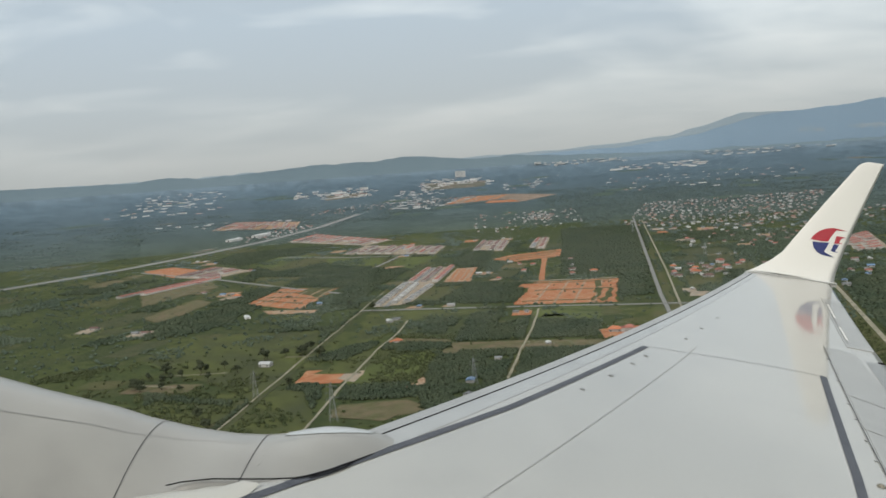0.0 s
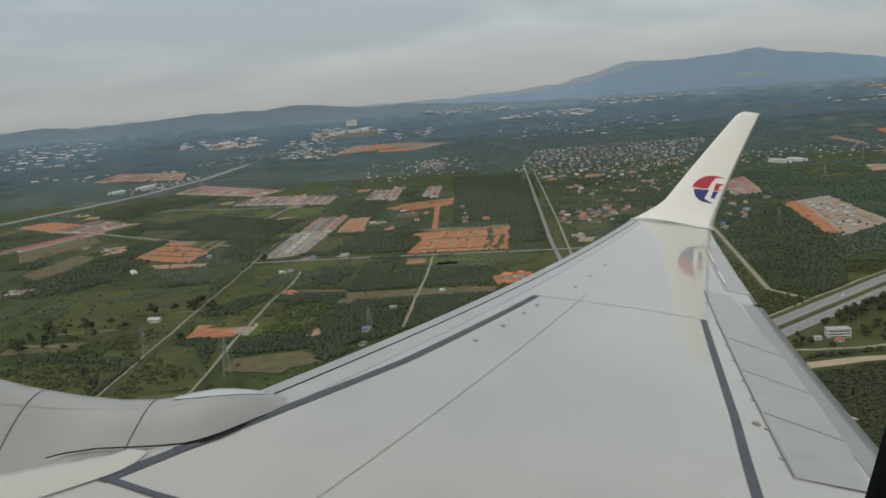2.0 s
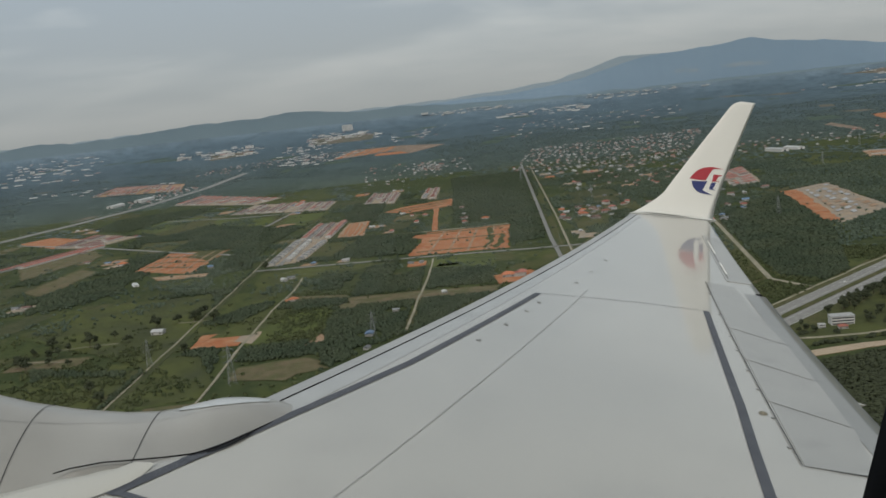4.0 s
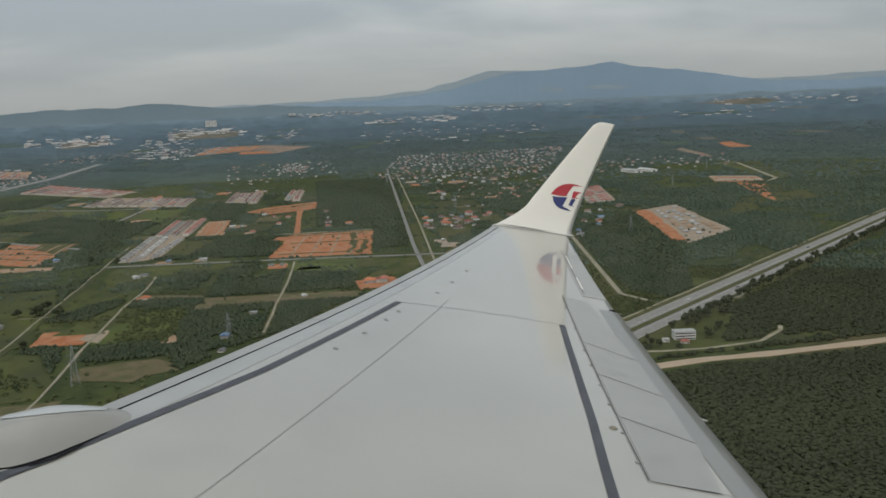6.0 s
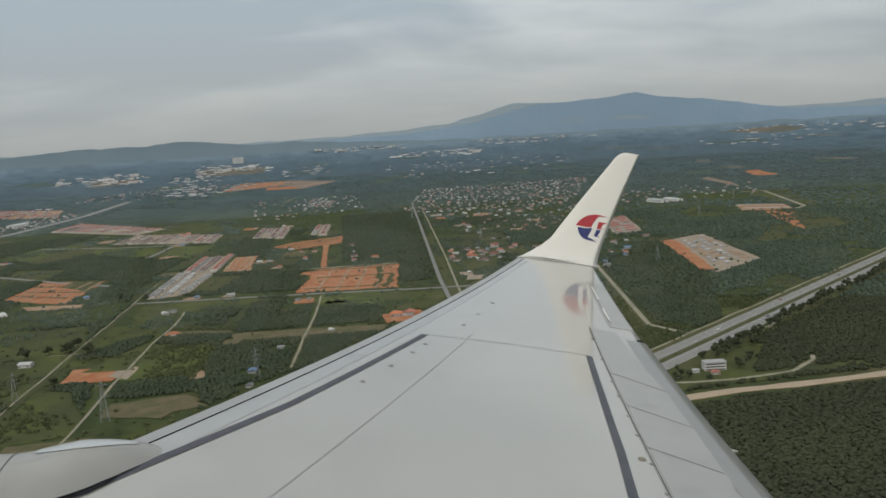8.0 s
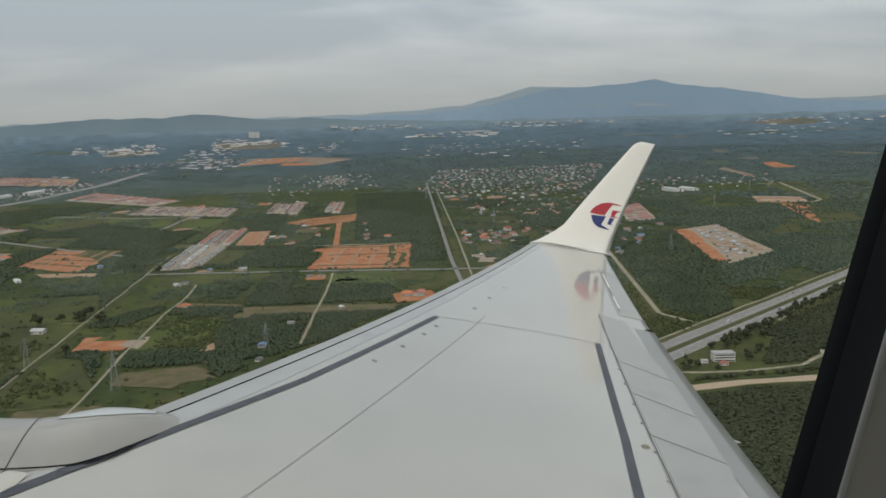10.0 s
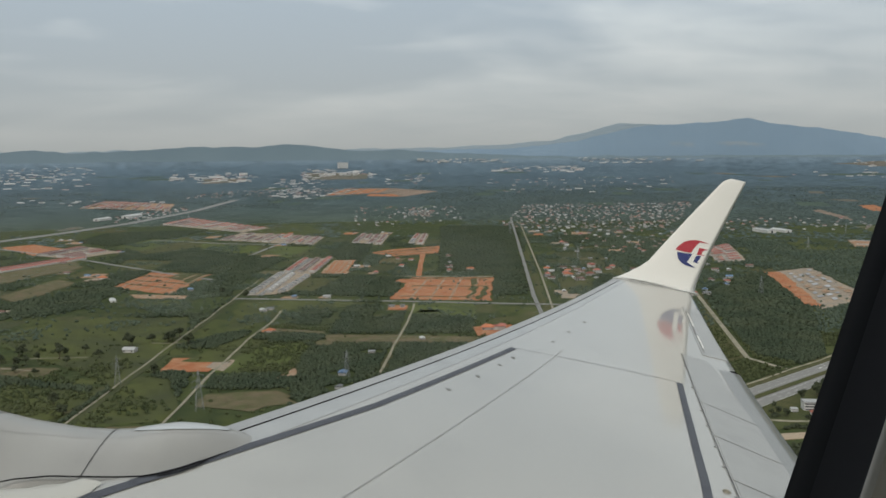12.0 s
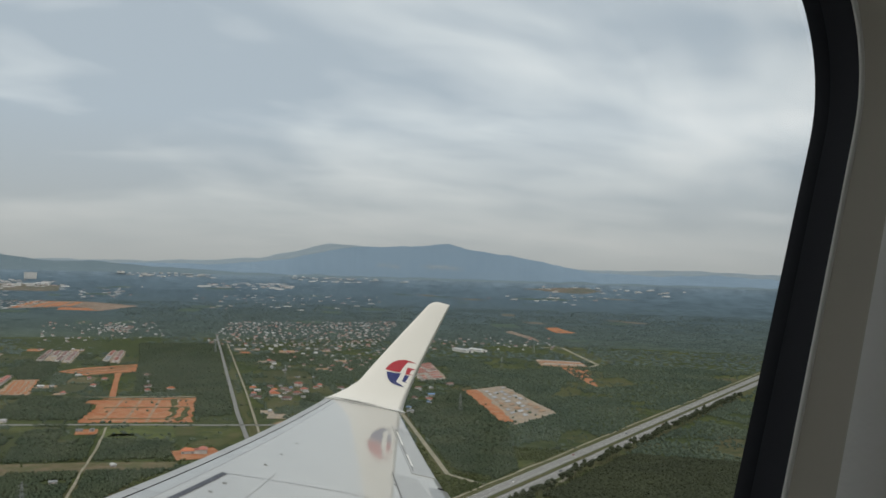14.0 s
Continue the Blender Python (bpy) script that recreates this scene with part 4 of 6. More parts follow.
# meadows
for poly in ([(1010, 400), (1120, 330), (1111, 200), (975, 182), (780, 205)], [(640, 235), (760, 215), (800, 300), (720, 330)], [(672, 209), (817, 193), (803, 165), (711, 138), (674, 143)], [(868, 168), (967, 127), (962, 90), (863, 124)],
             [(1231, 153), (1178, -46), (1149, 50), (1153, 79), (1013, 126), (1000, 146)], [(1172, -83), (1149, -178), (1087, -175), (1121, -51)], [(1934, 239), (1907, 94), (1742, 97), (1761, 207)],
             [(1934, 485), (2196, 405), (1989, 282), (1817, 412)]):
    patch("meadow", poly, grass_light if len(poly) != 4 or poly[0][0] < 900 else grass_mid, "green meadow with scrub", 0.2)
for poly in ([(1057, -171), (1068, -221), (1018, -191), (1018, -144)], [(1124, -259), (1244, -339), (1204, -337), (1103, -258)],
             [(673, -308), (726, -381), (702, -434), (626, -378), (595, -290)], [(1150, -460), (818, -375), (801, -352), (896, -371)], [(1291, -779), (1454, -908), (1443, -951), (1279, -821)],
             [(1658, -1021), (1670, -1094), (1380, -1026), (1374, -922)], [(604, -290), (606, -470), (622, -470), (626, -300)], [(1310, 120), (1440, 80), (1430, 20), (1290, 60)], [(1600, 420), (1740, 430), (1700, 330), (1560, 350)]):
    patch("meadow", poly, grass_light if len(poly) != 4 or poly[0][0] < 900 else grass_mid, "green meadow with scrub", 0.2)
for line in ([(905, 330), (900, 262)], [(870, 345), (850, 300)], [(960, 215), (955, 180)]):
    road("path", line, 1.8, track_earth, "short pale path in the meadow", 0.5, 0.5, 0.6)
patch("pond", [(1105, -75), (1122, -82), (1118, -108), (1103, -104)], pond_water, "small pond", 0.35, category="pond")
patch("pond", [(780, -250), (800, -262), (790, -300), (770, -285)], pond_water, "small pond", 0.35, category="pond")
# building site across the highway side
patch("bare_field", [(1391, -668), (1436, -765), (1132, -694), (1055, -582)], gravel_grey, "gravel building site with foundations")
patch("bare_field", [(1393, -664), (1394, -694), (1076, -594), (1084, -574)], dirt_orange, "edge of red earth along the site", 0.6)
SITE = [Vector(p) for p in ((1372, -694), (1420, -758), (1145, -688), (1090, -604))]
srng = random.Random(4)
for i in range(9):
    for j in range(4):
        if srng.random() < 0.18:
            continue
        u0, u1, v0, v1 = i / 9 + 0.012, (i + srng.uniform(0.5, 0.85)) / 9, j / 4 + 0.03, (j + srng.uniform(0.55, 0.85)) / 4
        quad = [tuple(SITE[0].lerp(SITE[3], u).lerp(SITE[1].lerp(SITE[2], u), v)) for u, v in ((u0, v0), (u1, v0), (u1, v1), (u0, v1))]
        patch("foundation", quad, srng.choice((slab_grey, slab_grey, dirt_pale)), "concrete foundation slab on the building site", 0.8, 0.15, "foundation", False)
patch("bare_field", [(2202, -1288), (2145, -1387), (1684, -1169), (1686, -1131)], grass_light, "pale grass clearing")
patch("bare_field", [(1870, -1082), (1796, -1161), (1688, -1111), (1727, -1012)], dirt_pale, "pale earth clearing with rows of slabs")
for k in range(4):
    road("site_track", [(1860 - 42 * k, -1078 + 16 * k), (1790 - 32 * k, -1155 + 13 * k)], 9.0, (slab_grey, dirt_orange)[k % 2], "strip across the clearing", 0.7, 0)
patch("bare_field", [(1698, -1046), (1643, -1075), (1386, -934), (1415, -937), (1572, -993)], dirt_orange, "orange earth strip")
patch("meadow", [(1643, -1080), (1529, -1082), (1378, -1020), (1383, -946), (1560, -1012)], grass_light, "green meadow beside the clearing", 0.2)
patch("meadow", [(2163, -1349), (2131, -1377), (1748, -1211), (1721, -1165)], grass_light, "green strip beside the track", 0.45)
road("road", [(2169, -1271), (2158, -1329), (1725, -1161), (1688, -1111)], 9.0, track_earth, "pale track round the clearing", 0.7)
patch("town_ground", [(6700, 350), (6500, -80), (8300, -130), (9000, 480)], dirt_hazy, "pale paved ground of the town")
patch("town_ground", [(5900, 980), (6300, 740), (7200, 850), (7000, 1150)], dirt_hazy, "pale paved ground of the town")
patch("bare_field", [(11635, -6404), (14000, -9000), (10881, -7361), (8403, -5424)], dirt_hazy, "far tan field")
# roads
road("road", [(560, 226), (660, 217), (1247, 166), (1416, 152)], 1.9, track_earth, "straight narrow road beside a ditch", clear=0.6, wobble=0.3)
road("ditch", [(560, 221), (660, 212), (1244, 161)], 4.5, scrub_dark, "dark overgrown ditch beside the road", 0.25, 1, 0.4)
road("road", [(1247, 166), (1195, -54), (1154, -201), (1130, -300)], 7.0, asphalt, "country road", clear=2)
road("road", [(620, 150), (674, 141), (761, 136), (966, 115), (1060, 99), (1143, 93)], 2.4, track_earth, "earth track", wobble=0.4)
road("road", [(1168, -79), (1020, -58), (916, -41), (800, -22)], 2.6, track_earth, "earth track", wobble=0.4)
road("road", [(900, -203), (1049, -226), (1218, -248), (2612, -459)], 5.5, asphalt, "straight road beside a canal", clear=3)
road("road", [(930, -224), (1076, -246), (1445, -305), (2502, -464)], 3.0, track_earth, "service track beside a canal", clear=3)
patch("canal_bank", [(920, -209), (1800, -342), (1795, -352), (925, -218)], grass_mid, "grass bank of the canal", 0.25)
road("road", [(1452, -10), (1432, -96), (1410, -226)], 6.0, track_earth, "track along the plots")
road("road", [(1800, 1020), (2094, 845), (2353, 743), (2640, 652), (3185, 556), (3910, 505)], 30.0, asphalt, "far expressway", clear=6)
road("road", [(2125, 469), (2014, 286), (1954, 97)], 8.0, asphalt, "estate road")
road("road", [(1416, 202), (1535, 321), (1730, 496), (1983, 755)], 8.0, asphalt, "country road")
road("road", [(1761, 207), (2015, 162)], 7.0, asphalt, "estate road")
road("road", [(1226, -482), (817, -377), (768, -392)], 5.0, track_earth, "straight narrow side road")
road("road", [(628, -290), (618, -320), (612, -355), (615, -405), (638, -438), (650, -445)], 4.0, track_earth, "pale curving track", wobble=0.2)
road("road", [(803, -468), (760, -455), (755, -470), (912, -636), (1049, -831)], 4.0, track_earth, "earth track beside the highway", wobble=0.6)
road("river", [(590, -180), (583, -293), (586, -340), (583, -408), (582, -464), (585, -620)], 12.0, river_mud, "muddy brown river", 0.45, 10, 0.35)

# smaller parcels between the roads, each laid out along them
STANDS = [[(1726, 453), (2063, 386), (1820, 238), (1255, 171), (1295, 207), (1508, 227)], [(1230, -250), (2300, -425), (2240, -345), (1214, -191)], [(1440, 99), (1424, -79), (1230, -53), (1263, 92)],
          [(935, 52), (921, -112), (809, -50), (740, 51)], [(825, 184), (820, 148), (717, 144), (736, 161)], [(806, 311), (785, 225), (727, 220), (712, 240), (714, 276)], [(1127, 269), (1134, 181), (1067, 186), (1067, 255)]]
STANDS += [[(811, 137), (809, 66), (760, 62), (769, 133)], [(1101, -65), (1055, -143), (972, -132), (974, -51)], [(1014, 26), (1110, -61), (981, -48), (985, 28)], [(997, 112), (992, 34), (944, 33), (949, 106)],
           [(1236, 473), (1410, 371), (1596, 362), (1325, 331), (1166, 398), (1116, 428)], [(2385, -228), (2348, -406), (1536, -272), (1518, -151)], [(760, -430), (1060, -570), (1390, -660), (1230, -490), (830, -390)]]
# a hedge along the straight road
STANDS.append([(560, 231), (660, 222), (1247, 171.5), (1247, 168.6), (660, 218.8), (560, 227.8)])
# planted stands and thickets between the parcels
STANDS += [[(1696, 454), (1985, 483), (2070, 370), (1826, 232), (1706, 127), (1512, 166), (1273, 186), (1285, 218), (1507, 229), (1595, 362)],
           [(1277, 113), (1475, 91), (1444, -47), (1383, -61), (1239, -46)],
           [(1066, 259), (1134, 272), (1139, 207), (1095, 190), (1058, 197)],
           [(703, 52), (824, 57), (913, 38), (927, -29), (914, -126), (849, -62), (766, 4)]]
STANDS += [[(715, 281), (836, 326), (800, 269), (767, 224), (698, 233)],
           [(1129, 437), (1250, 451), (1326, 377), (1322, 350), (1202, 342), (1137, 392)],
           [(1384, 428), (1562, 389), (1566, 346), (1403, 362)],
           [(933, 191), (1020, 132), (1006, 115), (920, 138)]]
STANDS += [[(957, 118), (1005, 108), (985, 38), (946, 37)],
           [(994, 26), (1066, 22), (1082, -58), (993, -49)],
           [(983, -54), (1086, -65), (1060, -140), (967, -128)],
           [(2848, 482), (3308, 472), (3130, 173), (4044, 151), (4128, -251), (3257, -286), (2401, -102), (2545, 74)]]
STANDS += [[(2099, 635), (2411, 616), (2506, 446), (2367, 381), (2177, 426), (1993, 527)],
           [(3040, 1156), (3613, 1282), (3335, 806), (3024, 628), (2461, 753), (2312, 824), (2255, 861)],
           [(1759, 45), (2037, 24), (1981, -39), (1695, -18), (1524, 12)],
           [(1480, -139), (1871, -181), (1933, -311), (1174, -188), (1451, -225)]]
STANDS += [[(774, 177), (825, 184), (837, 158), (784, 145), (721, 150)],
           [(769, 135), (804, 134), (801, 57), (759, 54), (760, 114)]]
for poly in ([(971, 378), (1064, 368), (1003, 257), (935, 209), (850, 223), (875, 267)],
             [(664, 204), (700, 205), (762, 201), (768, 176), (704, 149), (670, 169)],
             [(1894, 323), (2029, 341), (1954, 205), (1834, 194), (1789, 227)],
             [(1795, 177), (1939, 167), (1917, 87), (1718, 126)],
             [(822, 128), (874, 128), (927, 119), (943, 56), (913, 44), (848, 59), (820, 108)],
             [(1144, -69), (1186, -81), (1162, -159), (1054, -145), (1102, -70)],
             [(1990, 510), (2146, 476), (2129, 382), (1899, 445)]):
    patch("meadow", poly, grass_fresh, "bright green meadow", 0.23)
for poly in ([(1637, 628), (1725, 520), (1624, 480), (1432, 551)],
             [(1308, 504), (1478, 475), (1435, 433), (1250, 456)],
             [(712, 126), (747, 124), (752, 66), (733, 52), (692, 79)]):
    patch("dry_field", poly, dirt_brown, "dry brown field", 0.23)
prng = random.Random(31)
count = 0
while count < 64:
    d, az = prng.uniform(640, 2050), radians(prng.uniform(-16, 24))
    x, y, turn = d * math.cos(az), d * math.sin(az), radians(-8 + prng.gauss(0, 3))
    w, h = prng.uniform(30, 110) * (0.7 + d / 2500), prng.uniform(25, 75) * (0.7 + d / 2500)
    c, s = math.cos(turn), math.sin(turn)
    poly = [(x + i * w / 2 * c - j * h / 2 * s, y + i * w / 2 * s + j * h / 2 * c) for i, j in ((-1, -1), (1, -1), (1, 1), (-1, 1))]
    test = poly + [(x, y)] + [((p[0] + q[0]) / 2, (p[1] + q[1]) / 2) for p, q in zip(poly, poly[1:] + poly[:1])]
    tx, ty = np.array([p[0] for p in test]), np.array([p[1] for p in test])
    if near_road(tx, ty).any() or any(inside(tx, ty, p).any() for p in PATCHES + STANDS) or y < -0.55 * x - 0:
        continue
    count += 1
    kind = prng.choice(("meadow", "rough", "rough", "scrub", "dry", "stand", "stand", "stand"))
    if kind == "stand":
        STANDS.append(poly)
    else:
        mat, label = {"meadow": (grass_light, "green meadow with scrub"), "rough": (grass_mid, "rough grass parcel"), "scrub": (scrub_dark, "parcel of low dark scrub"), "dry": (dirt_brown, "dry brown field")}[kind]
        patch("meadow" if kind == "meadow" else "field", poly, mat, label, 0.12, 0.8)

# clearings in the far woods
for k in range(60):
    d, az = prng.uniform(2500, 8500), radians(prng.uniform(-42, 25))
    x, y, turn = d * math.cos(az), d * math.sin(az), radians(-8 + prng.gauss(0, 8))
    w, h = prng.uniform(60, 200) * d / 2600, prng.uniform(30, 90) * d / 2600
    c, s = math.cos(turn), math.sin(turn)
    poly = [(x + i * w / 2 * c - j * h / 2 * s, y + i * w / 2 * s + j * h / 2 * c) for i, j in ((-1, -0.8), (0.8, -1), (1, 0.9), (-0.9, 1))]
    if any(inside(np.array([p[0] for p in poly]), np.array([p[1] for p in poly]), q).any() for q in PATCHES):
        continue
    bare = prng.random() < 0.22
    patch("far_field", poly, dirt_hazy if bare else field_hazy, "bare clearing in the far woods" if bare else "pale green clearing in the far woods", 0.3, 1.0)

# expressway with two carriageways
HW = Vector((1171 - 740, -927 + 328)).normalized()
HN = Vector((-HW.y, HW.x))


def along(s, side):
    p = Vector((705, -355)) + HW * s + HN * side
    return (p.x, p.y)


patch("verge", [along(-300, 30), along(1500, 30), along(1500, -32), along(-300, -32)], grass_mid, "mown verge of the expressway", 0.22)
for side, w in ((10.5, 14.0), (-10.5, 14.0)):
    road("expressway", [along(-300, side), along(600, side), along(1500, side)], w, concrete_road, "grey carriageway of the expressway", 0.6, 8)
road("median", [along(-300, 0), along(1500, 0)], 5.5, grass_mid, "green median with a low barrier", 0.75, 0)
road("shoulder", [along(-300, 26), along(500, 27), along(1500, 26)], 2.5, track_earth, "pale earth shoulder", 0.4, 0, 0.4)
bm = bmesh.new()
for side in (6.9, 10.5 - 1.8, 12.3, 14.1, 17.0, -6.9, -8.7, -12.3, -14.1, -17.0):
    solid = abs(side) in (6.9, 17.0)
    if abs(side) in (8.7, 14.1):
        continue
    s = -250.0
    while s < 900:
        e = s + (60 if solid else 5)
        a, b, c, d = along(s, side - 0.12), along(e, side - 0.12), along(e, side + 0.12), along(s, side + 0.12)
        bm.faces.new([bm.verts.new(place(*p, 0.64)) for p in (a, b, c, d)])
        s += 60 if solid else 14
me = bpy.data.meshes.new("lane_markings")
bm.to_mesh(me)
bm.free()
me.materials.append(paint_white)
tagged(new("lane_markings", me), "white lane markings of the expressway", "road marking", kind="stuff")

# ---------------------------------------------------------------- hills


def ridge(name, keys, r0, depth, mat, rough, label, seed, bare=(), columns=700, rows=9):
    """A range of hills whose skyline rises and falls with its bearing; bare names worked-out faces on its slope."""
    az = [k[0] for k in keys]
    el = [k[1] for k in keys]
    verts, faces, second = [], [], []
    for k in range(columns + 1):
        a = az[0] + (az[-1] - az[0]) * k / columns
        h = float(np.interp(a, az, el))
        h += rough * (noise.noise((a * 0.6, seed, 0)) + 0.5 * noise.noise((a * 1.9, seed, 3)) + 0.25 * noise.noise((a * 6.0, seed, 5)))
        top, base = EYE + (r0 + depth) * math.tan(radians(h)), EYE - 110
        for i in range(rows):
            s = i / (rows - 1)
            r = r0 + depth * s
            z = base + (top - base) * s ** 0.9 + noise.noise((a * 1.5, s * 3, seed)) * 6 * math.sin(s * math.pi)
            verts.append((r * math.cos(radians(a)), r * math.sin(radians(a)), z))
    for k in range(columns):
        a = az[0] + (az[-1] - az[0]) * (k + 0.5) / columns
        for i in range(rows - 1):
            q = k * rows + i
            faces.append((q, q + 1, q + rows + 1, q + rows))
            e = math.degrees(math.atan2(verts[q][2] - EYE, r0))
            ragged = 1 + 0.6 * noise.noise((a * 4, e * 14, 2.0))
            second.append(int(any(((a - ba) / bw) ** 2 + ((e - be) / bh) ** 2 < ragged for ba, be, bw, bh in bare)))
    ob = mesh_object(name, verts, faces, mat, True)
    if bare:
        ob.data.materials.append(quarry_haze)
        ob.data.polygons.foreach_set("material_index", second)
    return tagged(ob, label, "hills", kind="structure")


SKYLINE = [(-75, 0.3), (-60, 0.1), (-46, 0.05), (-41, 0.28), (-37, 0.15), (-33, 0.30), (-30, 0.9), (-28, 1.25), (-26, 1.45), (-24.2, 1.82), (-22.5, 1.68), (-20, 1.52), (-18, 1.46), (-16.5, 1.16), (-14.5, 0.70), (-12.5, 0.38), (-10, 0.15), (-6, 0.1), (20, -0.3), (60, -0.3)]
ridge("backdrop_mountains", SKYLINE, 4884, 70, mountain_haze, 0.11, "mountain range with quarry faces, tinted blue by painted haze", 2.0, ((-20.2, 0.34, 0.45, 0.13), (-20.8, 0.24, 0.35, 0.10), (-23.4, 0.31, 0.9, 0.12), (-24.5, 0.22, 0.9, 0.09)), 1500, 30)
ridge("backdrop_range", [(-75, 0.2), (-45, 0.35), (-40, 0.55), (-34, 0.4), (-24, 1.0), (-20, 1.35), (-18.2, 1.60), (-16.6, 1.66), (-15, 1.20), (-12.5, 0.68), (-10, 0.42), (-7, 0.3), (-3, 0.20), (2, 0.15), (10, 0.2), (20, 0.1), (60, 0.3)], 4962, 22, range_haze, 0.10, "farther mountain range, paled by painted haze", 8.0)
ridge("backdrop_hills", [(-75, -0.4), (-12, -0.35), (-6, -0.10), (-3, 0.10), (0.5, 0.08), (2.4, 0.38), (4.2, 0.55), (6, 0.35), (8, 0.32), (9.7, 0.40), (12.6, 0.22), (16.5, 0.0), (19, 0.25), (21, 0.05), (25, 0.15), (32, 0.2), (60, 0.1)], 4853, 28, hill_haze, 0.09, "wooded hills with haze painted into their colour", 5.0)
# ---------------------------------------------------------------- woods


def crown_template(rng, leaf_count, core, leaf):
    """A crown of radius 1: a lumpy core with loose leaf sprays that break its outline."""
    verts, faces = [], []
    if core:
        bm = bmesh.new()
        bmesh.ops.create_icosphere(bm, subdivisions=1, radius=0.78)
        for v in bm.verts:
            v.co *= 0.78 + 0.5 * rng.random()
            v.co.z *= 0.8
        bmesh.ops.delete(bm, geom=[f for f in bm.faces if f.calc_center_median().z < -0.18], context="FACES")
        verts = [tuple(v.co) for v in bm.verts]
        bm.verts.index_update()
        faces = [tuple(v.index for v in f.verts) for f in bm.faces]
        bm.free()
    for _ in range(leaf_count):
        d = Vector((rng.gauss(0, 1), rng.gauss(0, 1), rng.gauss(0.35, 0.8))).normalized()
        c = Vector((d.x, d.y, d.z * 0.85)) * rng.uniform(0.62, 1.05)
        n = (d * 0.7 + Vector((rng.gauss(0, 0.3), rng.gauss(0, 0.3), 0.8 + rng.gauss(0, 0.2)))).normalized()
        u = n.orthogonal().normalized()
        w = n.cross(u)
        t = rng.uniform(0, math.tau)
        u, w = u * math.cos(t) + w * math.sin(t), w * math.cos(t) - u * math.sin(t)
        s = leaf * rng.uniform(0.6, 1.3)
        q = len(verts)
        for k in range(5):
            a = math.tau * k / 5
            rr = s * rng.uniform(0.6, 1.15)
            verts.append(tuple(c + u * rr * math.cos(a) + w * rr * math.sin(a) * 0.8 - n * s * 0.25 * (k % 2)))
        faces += [(q, q + 1, q + 2), (q, q + 2, q + 3), (q, q + 3, q + 4)]
    tri = np.array([f for f in faces], int)
    return np.array(verts, float), tri


def scatter(name, points, radii, heights, templates, mat, label, seed, smooth=True):
    """One object of many crowns: points on the map, crown radius and height of each."""
    rng = np.random.default_rng(seed)
    vs, fs, base = [], [], 0
    kind = rng.integers(0, len(templates), len(points))
    for k, (tv, tf) in enumerate(templates):
        idx = np.where(kind == k)[0]
        if not len(idx):
            continue
        pos = np.array([place(*points[i]) for i in idx])
        sc = np.array([shrink(*points[i]) for i in idx])
        turn = rng.uniform(0, math.tau, len(idx))
        c, s = np.cos(turn), np.sin(turn)
        rr, hh = radii[idx] * sc, heights[idx] * sc
        x = tv[None, :, 0] * rr[:, None]
        y = tv[None, :, 1] * rr[:, None]
        z = (tv[None, :, 2] + 0.5) * (hh / 1.6)[:, None]
        v = np.stack([x * c[:, None] - y * s[:, None] + pos[:, 0:1], x * s[:, None] + y * c[:, None] + pos[:, 1:2], z + pos[:, 2:3]], -1)
        f = tf[None] + (np.arange(len(idx)) * len(tv))[:, None, None] + base
        vs.append(v.reshape(-1, 3))
        fs.append(f.reshape(-1, 3))
        base += len(idx) * len(tv)
    v, f = np.concatenate(vs), np.concatenate(fs)
    me = bpy.data.meshes.new(name)
    me.vertices.add(len(v))
    me.vertices.foreach_set("co", v.ravel().astype(np.float32))
    me.loops.add(f.size)
    me.loops.foreach_set("vertex_index", f.ravel().astype(np.int32))
    me.polygons.add(len(f))
    me.polygons.foreach_set("loop_start", (np.arange(len(f)) * 3).astype(np.int32))
    me.polygons.foreach_set("loop_total", np.full(len(f), 3, np.int32))
    me.update(calc_edges=True)
    me.validate()
    me.polygons.foreach_set("use_smooth", [smooth] * len(me.polygons))
    me.materials.append(mat)
    return tagged(new(name, me), label, "woods", kind="stuff")


FOOTPRINTS = []     # map places kept free for buildings: x, y, radius


def free_of_buildings(px, py):
    hit = np.zeros(len(px), bool)
    if FOOTPRINTS:
        fx = np.array(FOOTPRINTS)
        for i in range(0, len(px), 4000):
            d = np.hypot(px[i:i + 4000, None] - fx[None, :, 0], py[i:i + 4000, None] - fx[None, :, 1])
            hit[i:i + 4000] = (d < fx[None, :, 2]).any(1)
    return ~hit

# ---------------------------------------------------------------- houses


def roof_mesh(w, d, h, over, hip, thick=0.25):
    """A gabled or hipped roof with thickness and eaves, over a w by d plan, from z = 0."""
    bm = bmesh.new()
    a, b = w / 2 + over, d / 2 + over
    k = hip * min(a, b)
    base = [(-a, -b, 0), (a, -b, 0), (a, b, 0), (-a, b, 0)]
    top = [(-a + k, 0, h), (a - k, 0, h)]
    lo = [bm.verts.new((x, y, -thick)) for x, y, z in base]
    e = [bm.verts.new(p) for p in base]
    t = [bm.verts.new(p) for p in top]
    bm.faces.new((e[0], e[1], t[1], t[0])), bm.faces.new((e[2], e[3], t[0], t[1]))
    bm.faces.new((e[1], e[2], t[1])), bm.faces.new((e[3], e[0], t[0]))
    for i in range(4):
        j = (i + 1) % 4
        bm.faces.new((lo[i], lo[j], e[j], e[i]))
    bm.faces.new(lo[::-1])
    return bm


def box_mesh(*b):
    bm = bmesh.new()
    add_box(bm, *b)
    return bm


